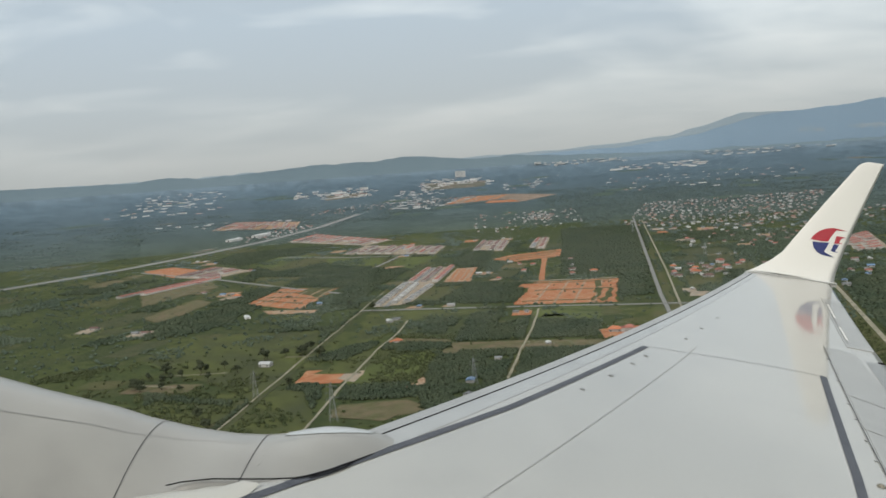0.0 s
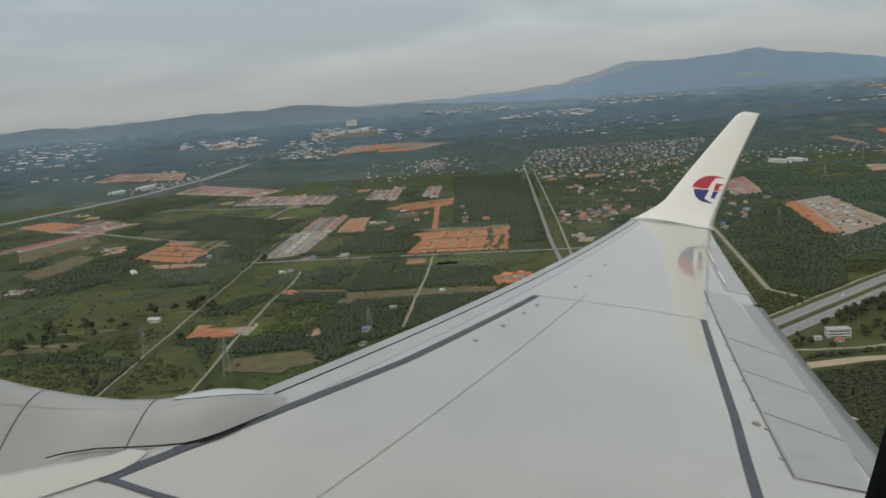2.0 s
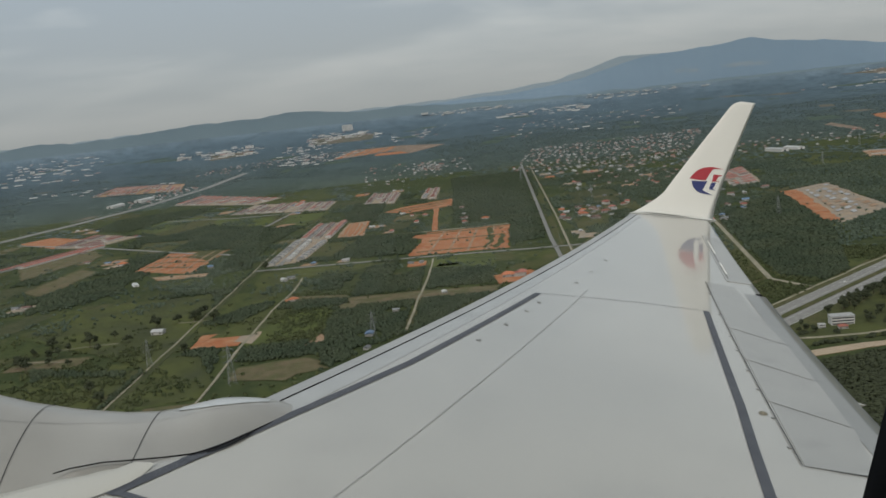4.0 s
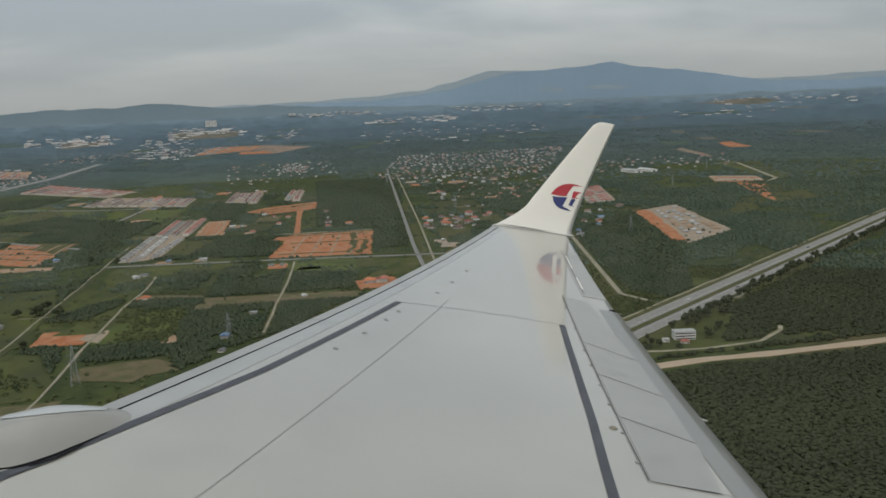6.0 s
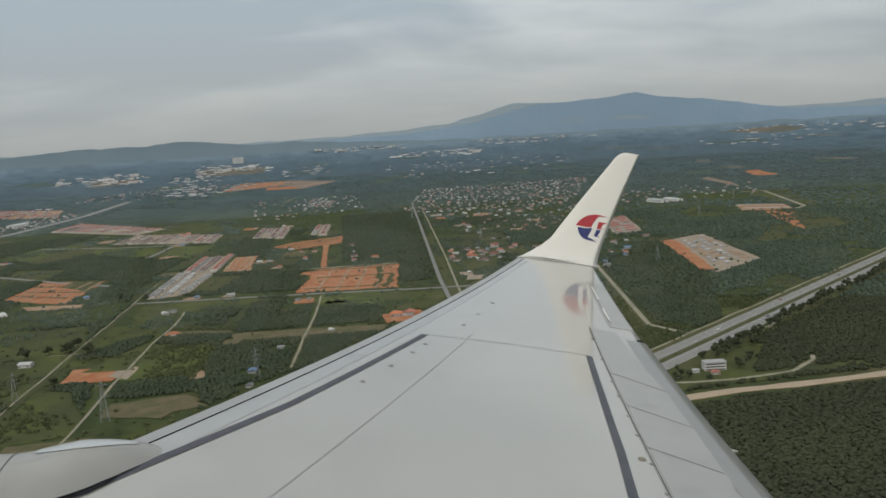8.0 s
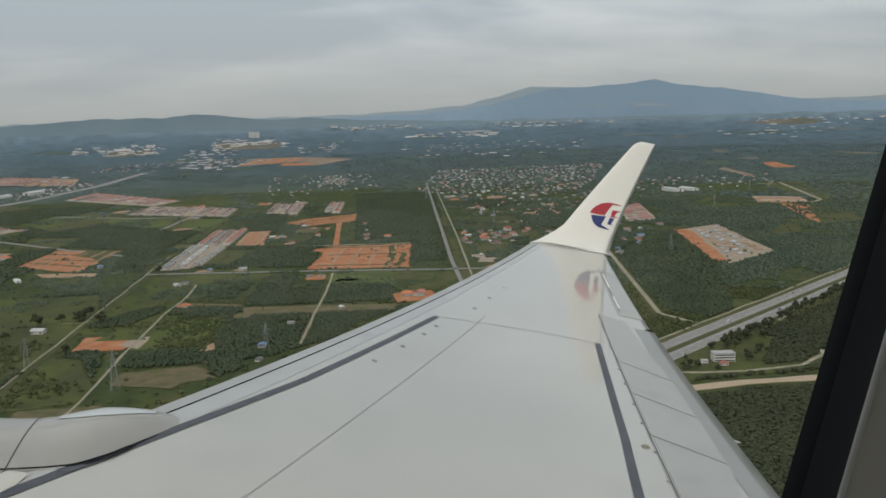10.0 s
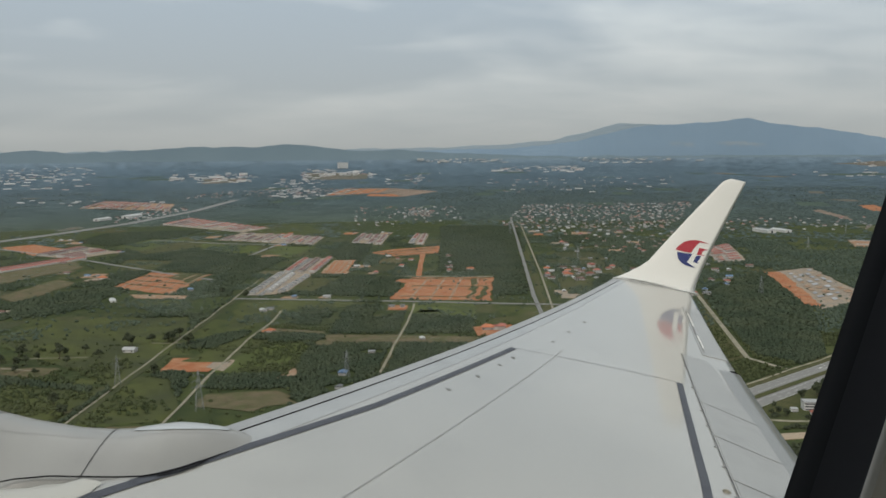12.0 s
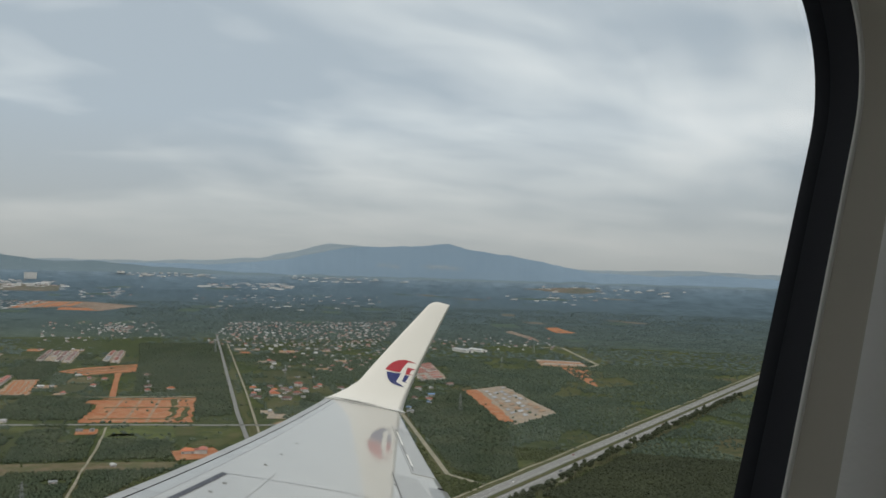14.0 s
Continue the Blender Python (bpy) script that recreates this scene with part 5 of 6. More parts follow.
def build_house(w, d, h, rise, roof, hip, label, wing_size=None, detail=True):
    house = tagged(empty("house"), label, "house", group="houses among the trees")
    part("wall", box_mesh(-w / 2, w / 2, -d / 2, d / 2, 0, h), wall_white, house)
    r = part("roof", roof_mesh(w, d, rise, 0.7, hip), roof, house)
    r.location.z = h + 0.25
    if wing_size:
        ww, wd = wing_size
        part("wall", box_mesh(w * 0.2 - ww / 2, w * 0.2 + ww / 2, -d / 2 - wd, -d / 2 - 0.01, 0, h * 0.9), wall_white, house)
        r = part("roof", roof_mesh(wd + d * 0.5, ww, rise * 0.8, 0.6, 0.0), roof, house)
        r.matrix_local = Matrix.Translation((w * 0.2, -d / 2 - wd / 2 + d * 0.25, h * 0.9 + 0.26)) @ Matrix.Rotation(radians(90), 4, "Z")
    if detail:
        part("door", box_mesh(-0.5, 0.5, -d / 2 - 0.05 - (0), -d / 2 + 0.02, 0, 2.1), door_wood, house)
        for x in (-w * 0.32, w * 0.36):
            for y in (-1, 1):
                part("window", box_mesh(x - 0.8, x + 0.8, y * d / 2 - 0.04, y * d / 2 + 0.04, 1.0, 2.2), window_dark, house)
        for y in (-d * 0.2, d * 0.2):
            part("window", box_mesh(-w / 2 - 0.04, -w / 2 + 0.04, y - 0.7, y + 0.7, 1.0, 2.2), window_dark, house)
    return house


HOUSES = [build_house(14, 10, 3.4, 2.6, roof_orange, 0.9, "white bungalow with an orange hipped tile roof", (6, 4)),
          build_house(12, 9, 3.3, 2.4, roof_red, 0.8, "white bungalow with a red tile roof"),
          build_house(11, 8, 3.2, 1.8, roof_pale, 0.0, "small house with a pale sheet metal roof"),
          build_house(13, 8, 3.2, 1.9, roof_brown, 0.0, "village house with a brown tile roof", (5, 3)),
          build_house(10, 7, 3.0, 1.5, roof_grey, 0.0, "small house with a grey sheet metal roof"),
          build_house(16, 11, 6.2, 2.8, roof_red, 0.7, "two-storey house with a red tile roof", (7, 5)),
          build_house(10, 8, 3.0, 1.5, roof_blue, 0.0, "small house with a blue sheet metal roof")]
FAR_HOUSES = []
USED = set()


def put(thing, x, y, turn=0.0, size=1.0, clear=None):
    """The first use moves the model itself, later ones copy it."""
    s = shrink(x, y) * size
    m = Matrix.Translation(place(x, y, 0.02)) @ Matrix.Rotation(radians(turn), 4, "Z") @ Matrix.Scale(s, 4)
    if clear:
        FOOTPRINTS.append((x, y, clear))
    if thing.name in USED:
        return copy_thing(thing, m)
    USED.add(thing.name)
    thing.matrix_world = m
    return thing


rng = random.Random(11)


def village(poly, count, weights=(2, 4, 4, 4, 3, 1, 1), gap=19.0, turn0=-9.0, near_only=None):
    """Houses strewn over a stretch of the map, turned more or less along its roads."""
    xs, ys = [p[0] for p in poly], [p[1] for p in poly]
    placed = []
    tries = 0
    while len(placed) < count and tries < count * 40:
        tries += 1
        x, y = rng.uniform(min(xs), max(xs)), rng.uniform(min(ys), max(ys))
        if not inside(np.array([x]), np.array([y]), poly)[0] or near_road(np.array([x]), np.array([y]))[0]:
            continue
        if any(math.hypot(x - a, y - b) < gap for a, b in placed):
            continue
        placed.append((x, y))
        far = math.hypot(x, y) > 1700
        turn, size = turn0 + rng.choice((0, 90, 180, 270)) + rng.gauss(0, 9), rng.uniform(0.7, 1.1)
        if far:
            FAR_HOUSES.append((x, y, turn, size * 0.72, rng.choice((1, 2, 2, 3, 3, 4, 4))))
            FOOTPRINTS.append((x, y, 10))
        else:
            put(rng.choices(HOUSES, weights)[0], x, y, turn, size, 13)


# single houses that stand out
put(HOUSES[0], 988, -150, 80, 1.0, 16)
put(HOUSES[5], 985, -165, 170, 0.8, 14)
put(HOUSES[2], 1138, 116, 20, 0.9, 12)
put(HOUSES[4], 1150, 108, 100, 0.9, 12)
put(HOUSES[2], 921, 227, 75, 1.2, 14)
put(HOUSES[2], 945, -72, 10, 0.7, 10)
put(HOUSES[6], 1330, 240, 15, 0.9, 12)
put(HOUSES[0], 760, -300, 60, 1.0, 16)
put(HOUSES[1], 775, -270, 150, 1.0, 16)
put(HOUSES[0], 700, -262, 70, 1.0, 16)
put(HOUSES[1], 845, -300, 10, 1.0, 16)
put(HOUSES[3], 860, -330, 100, 1.0, 16)
village([(1380, -294), (1514, -332), (1494, -446), (1336, -373)], 24)
village([(820, -290), (1130, -330), (1150, -430), (900, -380)], 26, (3, 5, 3, 4, 3, 1, 1))
village([(1150, -370), (1500, -470), (1500, -700), (1420, -640), (1200, -520)], 34)
village([(2329, -372), (3286, -630), (3302, -1287), (2236, -814), (2211, -526)], 420, gap=17)
village([(2798, -160), (3220, -204), (2989, -266), (2734, -226)], 46, gap=17)
village([(1700, -400), (2200, -500), (2200, -850), (1700, -700)], 70, gap=22)
village([(2400, 0), (3200, 0), (3300, -350), (2600, -350)], 70, gap=24)
village([(1500, -50), (1750, -60), (1700, -240), (1450, -210)], 9, gap=30)
village([(2100, -900), (2500, -1000), (2500, -1500), (2100, -1300)], 50, gap=30)
village([(700, 40), (900, 20), (900, -30), (700, 0)], 3, (0, 0, 3, 1, 3, 0, 1), 30)


village([(4076, 824), (4910, 635), (5019, -32), (4012, 175)], 150, gap=18)
village([(2899, 779), (3382, 624), (3090, 562), (2657, 691)], 60, gap=18)
yrng = random.Random(77)
made = 0
while made < 46:
    d, az = yrng.uniform(760, 2300), radians(yrng.uniform(-19, 25))
    x, y = d * math.cos(az), d * math.sin(az)
    if y < -0.32 * x or any(inside(np.array([x]), np.array([y]), p)[0] for p in PATCHES + STANDS) or near_road(np.array([x]), np.array([y]))[0]:
        continue
    made += 1
    w, h, turn = yrng.uniform(8, 20) * (0.6 + d / 2000), yrng.uniform(6, 13) * (0.6 + d / 2000), radians(-8 + yrng.gauss(0, 6))
    c, s = math.cos(turn), math.sin(turn)
    patch("yard", [(x + i * w * c - j * h * s, y + i * w * s + j * h * c) for i, j in ((-1, -0.8), (0.9, -1), (1, 0.7), (-0.8, 1))], yrng.choice((dirt_pale, dirt_pale, dirt_orange, gravel_grey, dirt_brown)), "small yard of bare earth", 0.35, 1.5)
    for k in range(yrng.choice((0, 1, 1, 2))):
        put(yrng.choices(HOUSES, (2, 2, 4, 4, 3, 1, 2))[0], x + yrng.uniform(-0.5, 0.5) * w, y + (k - 0.5) * h, -8 + yrng.choice((0, 90)), yrng.uniform(0.7, 1.0), 10)


def build_far_houses():
    """The far villages, too many and too small to count: walls and gabled roofs in one mesh."""
    me = bpy.data.meshes.new("far_houses")
    verts, faces, mats = [], [], []
    for x, y, turn, size, tone in FAR_HOUSES:
        m = Matrix.Translation(place(x, y)) @ Matrix.Rotation(radians(turn), 4, "Z") @ Matrix.Scale(shrink(x, y) * size, 4)
        q = len(verts)
        for px, py, pz in ((-6, -4.5, 0), (6, -4.5, 0), (6, 4.5, 0), (-6, 4.5, 0), (-6, -4.5, 3.3), (6, -4.5, 3.3), (6, 4.5, 3.3), (-6, 4.5, 3.3),
                           (-6.8, -5.3, 3.3), (6.8, -5.3, 3.3), (6.8, 5.3, 3.3), (-6.8, 5.3, 3.3), (-6.8, 0, 5.4), (6.8, 0, 5.4)):
            verts.append(m @ Vector((px, py, pz)))
        for f in ((0, 1, 5, 4), (1, 2, 6, 5), (2, 3, 7, 6), (3, 0, 4, 7)):
            faces.append(tuple(q + i for i in f))
            mats.append(0)
        for f in ((8, 9, 13, 12), (10, 11, 12, 13), (9, 10, 13), (11, 8, 12), (11, 10, 9, 8)):
            faces.append(tuple(q + i for i in f))
            mats.append(tone)
    me.from_pydata([tuple(v) for v in verts], [], faces)
    for mat in (wall_white, roof_red, roof_pale, roof_brown, roof_grey):
        me.materials.append(mat)
    me.polygons.foreach_set("material_index", mats)
    tagged(new("far_houses", me), "many small far houses with red, pale and brown roofs", "houses", kind="stuff")


build_far_houses()


# terraces: rows of joined houses
def terrace(p, q, units, depth, roof, label, storeys=1):
    """A row of joined houses from p to q on the map; each house has its own roof."""
    (ax, ay), (bx, by) = p, q
    long = math.hypot(bx - ax, by - ay)
    cx, cy = (ax + bx) / 2, (ay + by) / 2
    s = shrink(cx, cy)
    row = tagged(empty("terrace"), label, "terraced houses", group="terraces of the estates")
    h = 3.2 * storeys
    u = long / units
    bm = bmesh.new()
    add_box(bm, -long / 2, long / 2, -depth / 2, depth / 2, 0, h)
    for i in range(units + 1):
        x = -long / 2 + i * u
        add_box(bm, x - 0.05 * u, x + 0.05 * u, -depth / 2 - 0.2, depth / 2 + 0.2, h + 0.01, h + 1.1)
    part("wall", bm, wall_white, row)
    single = math.hypot(cx, cy) < 1750
    first = None
    joined = bmesh.new()
    for i in range(units):
        m = Matrix.Translation((-long / 2 + (i + 0.5) * u, 0, h + 0.28)) @ Matrix.Rotation(radians(0 if i % 2 else 0), 4, "Z")
        if not single:
            piece = roof_mesh(u * 0.84, depth, 1.9, 0.2, 0.0)
            piece.transform(m)
            tmp = bpy.data.meshes.new("piece")
            piece.to_mesh(tmp)
            piece.free()
            joined.from_mesh(tmp)
            bpy.data.meshes.remove(tmp)
        elif first is None:
            first = part("roof", roof_mesh(u * 0.84, depth, 1.9, 0.2, 0.0), roof, row)
            first.matrix_local = m
        else:
            ob = new("roof", first.data)
            ob.parent = row
            ob.matrix_local = m
    if single:
        joined.free()
    else:
        part("roof", joined, roof, row)
    row.matrix_world = Matrix.Translation(place(cx, cy, 0.02)) @ Matrix.Rotation(math.atan2(by - ay, bx - ax), 4, "Z") @ Matrix.Scale(s, 4)
    n = max(2, int(long / 10))
    for i in range(n + 1):
        FOOTPRINTS.append((ax + (bx - ax) * i / n, ay + (by - ay) * i / n, depth * 0.9 + 4))


def estate(quad, rows, units, roof, label, ground=None):
    """Rows of terraces that fill a four-cornered stretch of the map, side by side."""
    a, b, c, d = [Vector(p) for p in quad]
    if ground:
        patch("estate_ground", list(quad), ground, "paved lanes of the housing estate", 0.3, 0.3)
    for k in range(rows):
        t = (k + 0.5) / rows
        p, q = a.lerp(d, t), b.lerp(c, t)
        span = min((a - d).length, (b - c).length) / rows
        cuts = [0.04 + 0.03 * rng.random(), 0.36 + 0.25 * rng.random(), 0.93 + 0.04 * rng.random()]
        lane = 14 / (p - q).length
        for u0, u1 in zip(cuts, cuts[1:]):
            if rng.random() < 0.12:
                continue
            tone = rng.choices((roof, roof_brown, roof_red), (6, 2, 2))[0]
            word = {roof_red.name: "terraced houses with red tile roofs", roof_brown.name: "terraced houses with brown tile roofs"}.get(tone.name, label)
            terrace(tuple(p.lerp(q, u0)), tuple(p.lerp(q, u1 - lane)), max(3, int(units * (u1 - u0))), min(14, span * 0.62) * rng.uniform(0.85, 1.05), tone, word)




def broken_row(p, q, count, units, depth, roof, label, share=0.72):
    """Short blocks of joined houses in line, with open plots between them."""
    for k in range(count):
        t0, t1 = k / count, (k + share) / count
        terrace((p[0] + (q[0] - p[0]) * t0, p[1] + (q[1] - p[1]) * t0), (p[0] + (q[0] - p[0]) * t1, p[1] + (q[1] - p[1]) * t1), units, depth, roof, label)


broken_row((1274, 147), (1501, 120), 10, 2, 10, roof_grey, "pair of new white houses with grey roofs", 0.56)
broken_row((1292, 124), (1488, 101), 9, 2, 8, roof_pale, "pair of new white houses with pale roofs", 0.56)
broken_row((1292, 106), (1460, 76), 8, 2, 9, roof_grey, "pair of new white houses with grey roofs", 0.56)
broken_row((1508, 114), (1694, 91), 4, 5, 10, roof_red, "terraced houses with red tile roofs", 0.9)
broken_row((1506, 92), (1690, 69), 4, 5, 9, roof_brown, "terraced houses with brown tile roofs", 0.9)
broken_row((1502, 72), (1706, 47), 4, 5, 10, roof_red, "terraced houses with red tile roofs", 0.9)
patch("estate_ground", [(1270, 150), (1500, 122), (1700, 95), (1706, 40), (1500, 66), (1280, 100)], gravel_grey, "grey lanes between new terraces", 0.28, 0.3)
road("road", [(1262, 134), (1500, 108), (1706, 82)], 7.0, asphalt, "estate road between new houses", 0.75)
terrace((1581, 604), (1769, 518), 26, 12, roof_red, "terraced houses with red tile roofs")
terrace((1560, 640), (1760, 545), 26, 12, roof_red, "terraced houses with red tile roofs")
estate([(3421, 1017), (3923, 1049), (3630, 710), (3206, 647)], 14, 34, roof_red, "far terraced houses with red tile roofs", dirt_pale)
estate([(2577, 544), (2826, 503), (2416, 224), (2293, 283)], 12, 24, roof_red, "terraced houses with red tile roofs", gravel_grey)
estate([(2096, 316), (2293, 283), (2131, 72), (1953, 90)], 9, 22, roof_brown, "terraced houses with brown tile roofs", gravel_grey)
estate([(1837, 635), (2010, 588), (1879, 477), (1764, 537)], 6, 18, roof_brown, "terraced houses with brown tile roofs", gravel_grey)
estate([(1962, 11), (2203, -15), (2159, -83), (1926, -56)], 4, 24, roof_brown, "terraced houses with brown tile roofs", gravel_grey)
estate([(1939, -111), (2177, -146), (2170, -180), (1909, -146)], 2, 24, roof_grey, "terraced houses with grey sheet roofs", gravel_grey)
estate([(1718, -693), (1825, -789), (1545, -705), (1520, -640)], 7, 16, roof_red, "terraced houses with red tile roofs", gravel_grey)


# sheds and larger buildings
def build_shed(w, d, h, roof, label):
    shed = tagged(empty("warehouse"), label, "warehouse")
    part("wall", box_mesh(-w / 2, w / 2, -d / 2, d / 2, 0, h), wall_pale, shed)
    r = part("roof", roof_mesh(w, d, d * 0.12, 0.5, 0.0), roof, shed)
    r.location.z = h + 0.26
    part("door", box_mesh(-w / 2 - 0.06, -w / 2 + 0.02, -2.5, 2.5, 0, h * 0.75), window_dark, shed)
    return shed


def build_block(w, d, floors, bays, label, roof=roof_pale, glass=window_hazed):
    """A plain block with ranks of windows on its long sides."""
    block = tagged(empty("building"), label, "building")
    h = floors * 3.3
    part("wall", box_mesh(-w / 2, w / 2, -d / 2, d / 2, 0, h), wall_pale, block)
    part("roof", box_mesh(-w / 2 - 0.4, w / 2 + 0.4, -d / 2 - 0.4, d / 2 + 0.4, h, h + 0.9), roof, block)
    for side in (-1, 1):
        bm = bmesh.new()
        for i in range(floors):
            add_box(bm, -w / 2 * 0.92, w / 2 * 0.92, side * d / 2 - 0.06, side * d / 2 + 0.06, i * 3.3 + 1.1, i * 3.3 + 2.4)
        part("window_bands", bm, glass, block)
    return block


long_shed = build_shed(70, 24, 7, roof_pale, "long warehouse with a pale sheet metal roof")
for x, y, t, s in ((2075, -985, 10, 0.9), (2080, -1030, 10, 0.9), (1250, 330, 20, 0.35), (2900, 700, -20, 1.2), (2790, 760, -20, 1.0), (700, 320, 60, 0.25), (660, 250, 15, 0.25)):
    put(long_shed, x, y, t, s, 36 * s)
office = build_block(26, 14, 3, 5, "white three-storey building with ribbon windows", roof_pale, window_dark)
put(office, 645, -353, 78, 0.66, 20)
porch = build_house(9, 7, 3.2, 2.0, roof_red, 0.6, "low annex with a red tile roof", None, True)
put(porch, 632, -347, 78, 0.7, 11)
annex = build_block(12, 10, 2, 3, "white two-storey annex beside the office", roof_pale, window_dark)
put(annex, 641, -335, 78, 0.42, 9)

tower = build_block(150, 60, 26, 9, "pale high-rise hotel block over the town", roof_pale)
put(tower, 11142, 147, 90, 0.85)
town_models = [build_block(120, 50, 4, 8, "white four-storey town building among far trees", roof_pale), build_block(80, 40, 8, 6, "white eight-storey apartment block in the town", roof_pale), build_shed(160, 70, 10, roof_pale, "long white factory hall in the far town"),
               build_block(60, 40, 5, 5, "cream town building with a brown roof", roof_brown), build_shed(120, 50, 8, roof_red, "far low hall with a red roof")]


def town(poly, count, weights, size=1.0, gap=0.0):
    xs, ys = [p[0] for p in poly], [p[1] for p in poly]
    n = tries = 0
    while n < count and tries < 4000:
        tries += 1
        x, y = rng.uniform(min(xs), max(xs)), rng.uniform(min(ys), max(ys))
        if inside(np.array([x]), np.array([y]), poly)[0]:
            n += 1
            put(rng.choices(town_models, weights)[0], x, y, 90 + rng.gauss(0, 14), size * rng.uniform(0.6, 1.3), 110 * size)


town([(6300, 1300), (8800, 1700), (8300, 850), (6097, 711)], 42, (4, 2, 3, 3, 1), 0.8)
town([(3767, 463), (6911, 552), (6770, 207), (4164, 179)], 55, (4, 1, 3, 4, 3), 0.55)
town([(7304, 404), (9500, 430), (9000, -72), (7461, -4)], 26, (3, 1, 6, 2, 0), 1.1)
town([(8491, -1292), (10764, -1707), (11677, -3023), (8086, -2069)], 70, (3, 1, 6, 3, 1), 0.9)
town([(15000, -1200), (22000, -1800), (22000, -3600), (15000, -2600)], 34, (3, 4, 3, 2, 0), 1.6)
town([(14000, -3600), (24000, -6000), (20000, -8000), (12000, -5000)], 46, (3, 1, 5, 2, 1), 1.3)
town([(9000, -5200), (14000, -8200), (12000, -10000), (8000, -6600)], 30, (2, 0, 5, 2, 1), 1.2)
town([(4200, -700), (6500, -900), (6500, -2400), (4200, -1600)], 60, (2, 0, 2, 4, 4), 0.45)
town([(5200, 2200), (9500, 3600), (9500, 2600), (5200, 1500)], 50, (2, 1, 4, 3, 3), 0.7)
town([(3300, 1200), (4200, 1500), (4000, 800), (3400, 700)], 12, (3, 0, 3, 2, 2), 0.4)
town([(6500, -3000), (9000, -5000), (8000, -5600), (5000, -3300)], 18, (2, 0, 4, 2, 1), 0.8)
town([(6400, -150), (6700, 420), (11000, 600), (10000, -200)], 40, (4, 1, 5, 2, 1), 0.75)
town([(5800, 1000), (6300, 720), (9300, 1100), (9300, 1500)], 20, (4, 2, 3, 1, 0), 0.75)
town([(3900, 330), (3900, 150), (5200, -80), (5000, 420)], 36, (3, 0, 3, 4, 3), 0.36)
town([(5200, -70), (5800, -520), (8400, -800), (7250, -280)], 30, (2, 0, 4, 4, 2), 0.5)
town([(5900, 2250), (9900, 2800), (14100, 4000), (12800, 4800)], 36, (2, 1, 4, 3, 2), 0.8)
apartments = build_block(90, 50, 9, 9, "far white apartment block in a row", roof_pale)
for k in range(8):
    put(apartments, 19800 + 320 * k, -1450 - 200 * k, 92 + 4 * (k % 3), 1.6 if k < 6 else 2.1)


# ---------------------------------------------------------------- pylons, cars
def build_pylon():
    """A lattice tower with three pairs of arms."""
    pylon = tagged(empty("transmission_tower"), "grey steel lattice transmission tower", "transmission tower", group="transmission towers")
    tall, foot = 40.0, 3.6

    def corner(i, z):
        w = foot * (1 - z / tall) + 0.45
        return Vector((w * (1 if i in (0, 3) else -1), w * (1 if i < 2 else -1), z))

    for i in range(4):
        bm = bmesh.new()
        add_beam(bm, corner(i, 0), corner(i, tall), 0.22)
        part("leg", bm, steel, pylon)
    levels = (0, 7, 13, 18, 22.5, 26.5, 30, 33, 36, 40)
    for a, b in zip(levels, levels[1:]):
        for i in range(4):
            j = (i + 1) % 4
            bm = bmesh.new()
            add_beam(bm, corner(i, a), corner(j, b), 0.11)
            add_beam(bm, corner(j, a), corner(i, b), 0.11)
            add_beam(bm, corner(i, b), corner(j, b), 0.10)
            part("brace", bm, steel, pylon)
    for z, w in ((24, 6.5), (30, 5.8), (36, 5.0)):
        for s in (-1, 1):
            bm = bmesh.new()
            add_beam(bm, (0, 0, z + 1.2), (0, s * w, z), 0.16)
            add_beam(bm, (0.8, 0, z - 0.4), (0, s * w, z), 0.13)
            add_beam(bm, (-0.8, 0, z - 0.4), (0, s * w, z), 0.13)
            part("arm", bm, steel, pylon)
            bm = bmesh.new()
            add_beam(bm, (0, s * w, z), (0, s * w, z - 2.2), 0.3)
            part("insulator", bm, steel, pylon)
    return pylon


pylon = build_pylon()
for x, y in ((700, 121), (786, 7), (790, 206), (1606, -408), (2122, -371), (1180, -560), (1700, -900), (2300, -640), (2000, -1150), (2650, 480)):
    put(pylon, x, y, 20, 0.8, 8)


def build_car(mat, label):
    car = tagged(empty("car"), label, "car", group="cars on the expressway")
    bm = bmesh.new()
    outline = [(-2.1, 0.35), (-2.15, 0.8), (-1.5, 0.92), (-0.9, 1.42), (0.7, 1.45), (1.3, 0.98), (2.1, 0.82), (2.15, 0.35)]
    rows = [[Vector((x, y * (0.86 if z > 1.0 else 1.0), z)) for x, z in outline] for y in (-0.85, 0.85)]
    made = add_grid(bm, rows, True)
    bm.faces.new(made[0]), bm.faces.new(made[1])
    part("body", bm, mat, car)
    part("windscreen", box_mesh(-0.85, 0.8, -0.78, 0.78, 1.0, 1.36), window_dark, car)
    for x in (-1.35, 1.35):
        for y in (-0.8, 0.8):
            bm = bmesh.new()
            rows = [[Vector((x + 0.33 * math.cos(a), y + o, 0.33 + 0.33 * math.sin(a))) for a in [k * math.tau / 12 for k in range(12)]] for o in (-0.1, 0.1)]
            made = add_grid(bm, rows, True)
            bm.faces.new(made[0]), bm.faces.new(made[1])
            part("wheel", bm, seal_black, car)
    return car


cars = [build_car(wall_pale, "white car on the expressway"), build_car(stripe_grey, "dark grey car on the expressway"), build_car(roof_red, "red car on the expressway")]
turn_hw = math.degrees(math.atan2(HW.y, HW.x))
for k, (s, side) in enumerate(((90, 8.6), (165, -8.7), (250, 12.4), (300, -12.3), (420, 8.6), (520, -8.7), (40, -12.2))):
    x, y = along(s, side)
    c = put(cars[k % 3], x, y, turn_hw + (0 if side < 0 else 180))
    c.location.z += 0.62


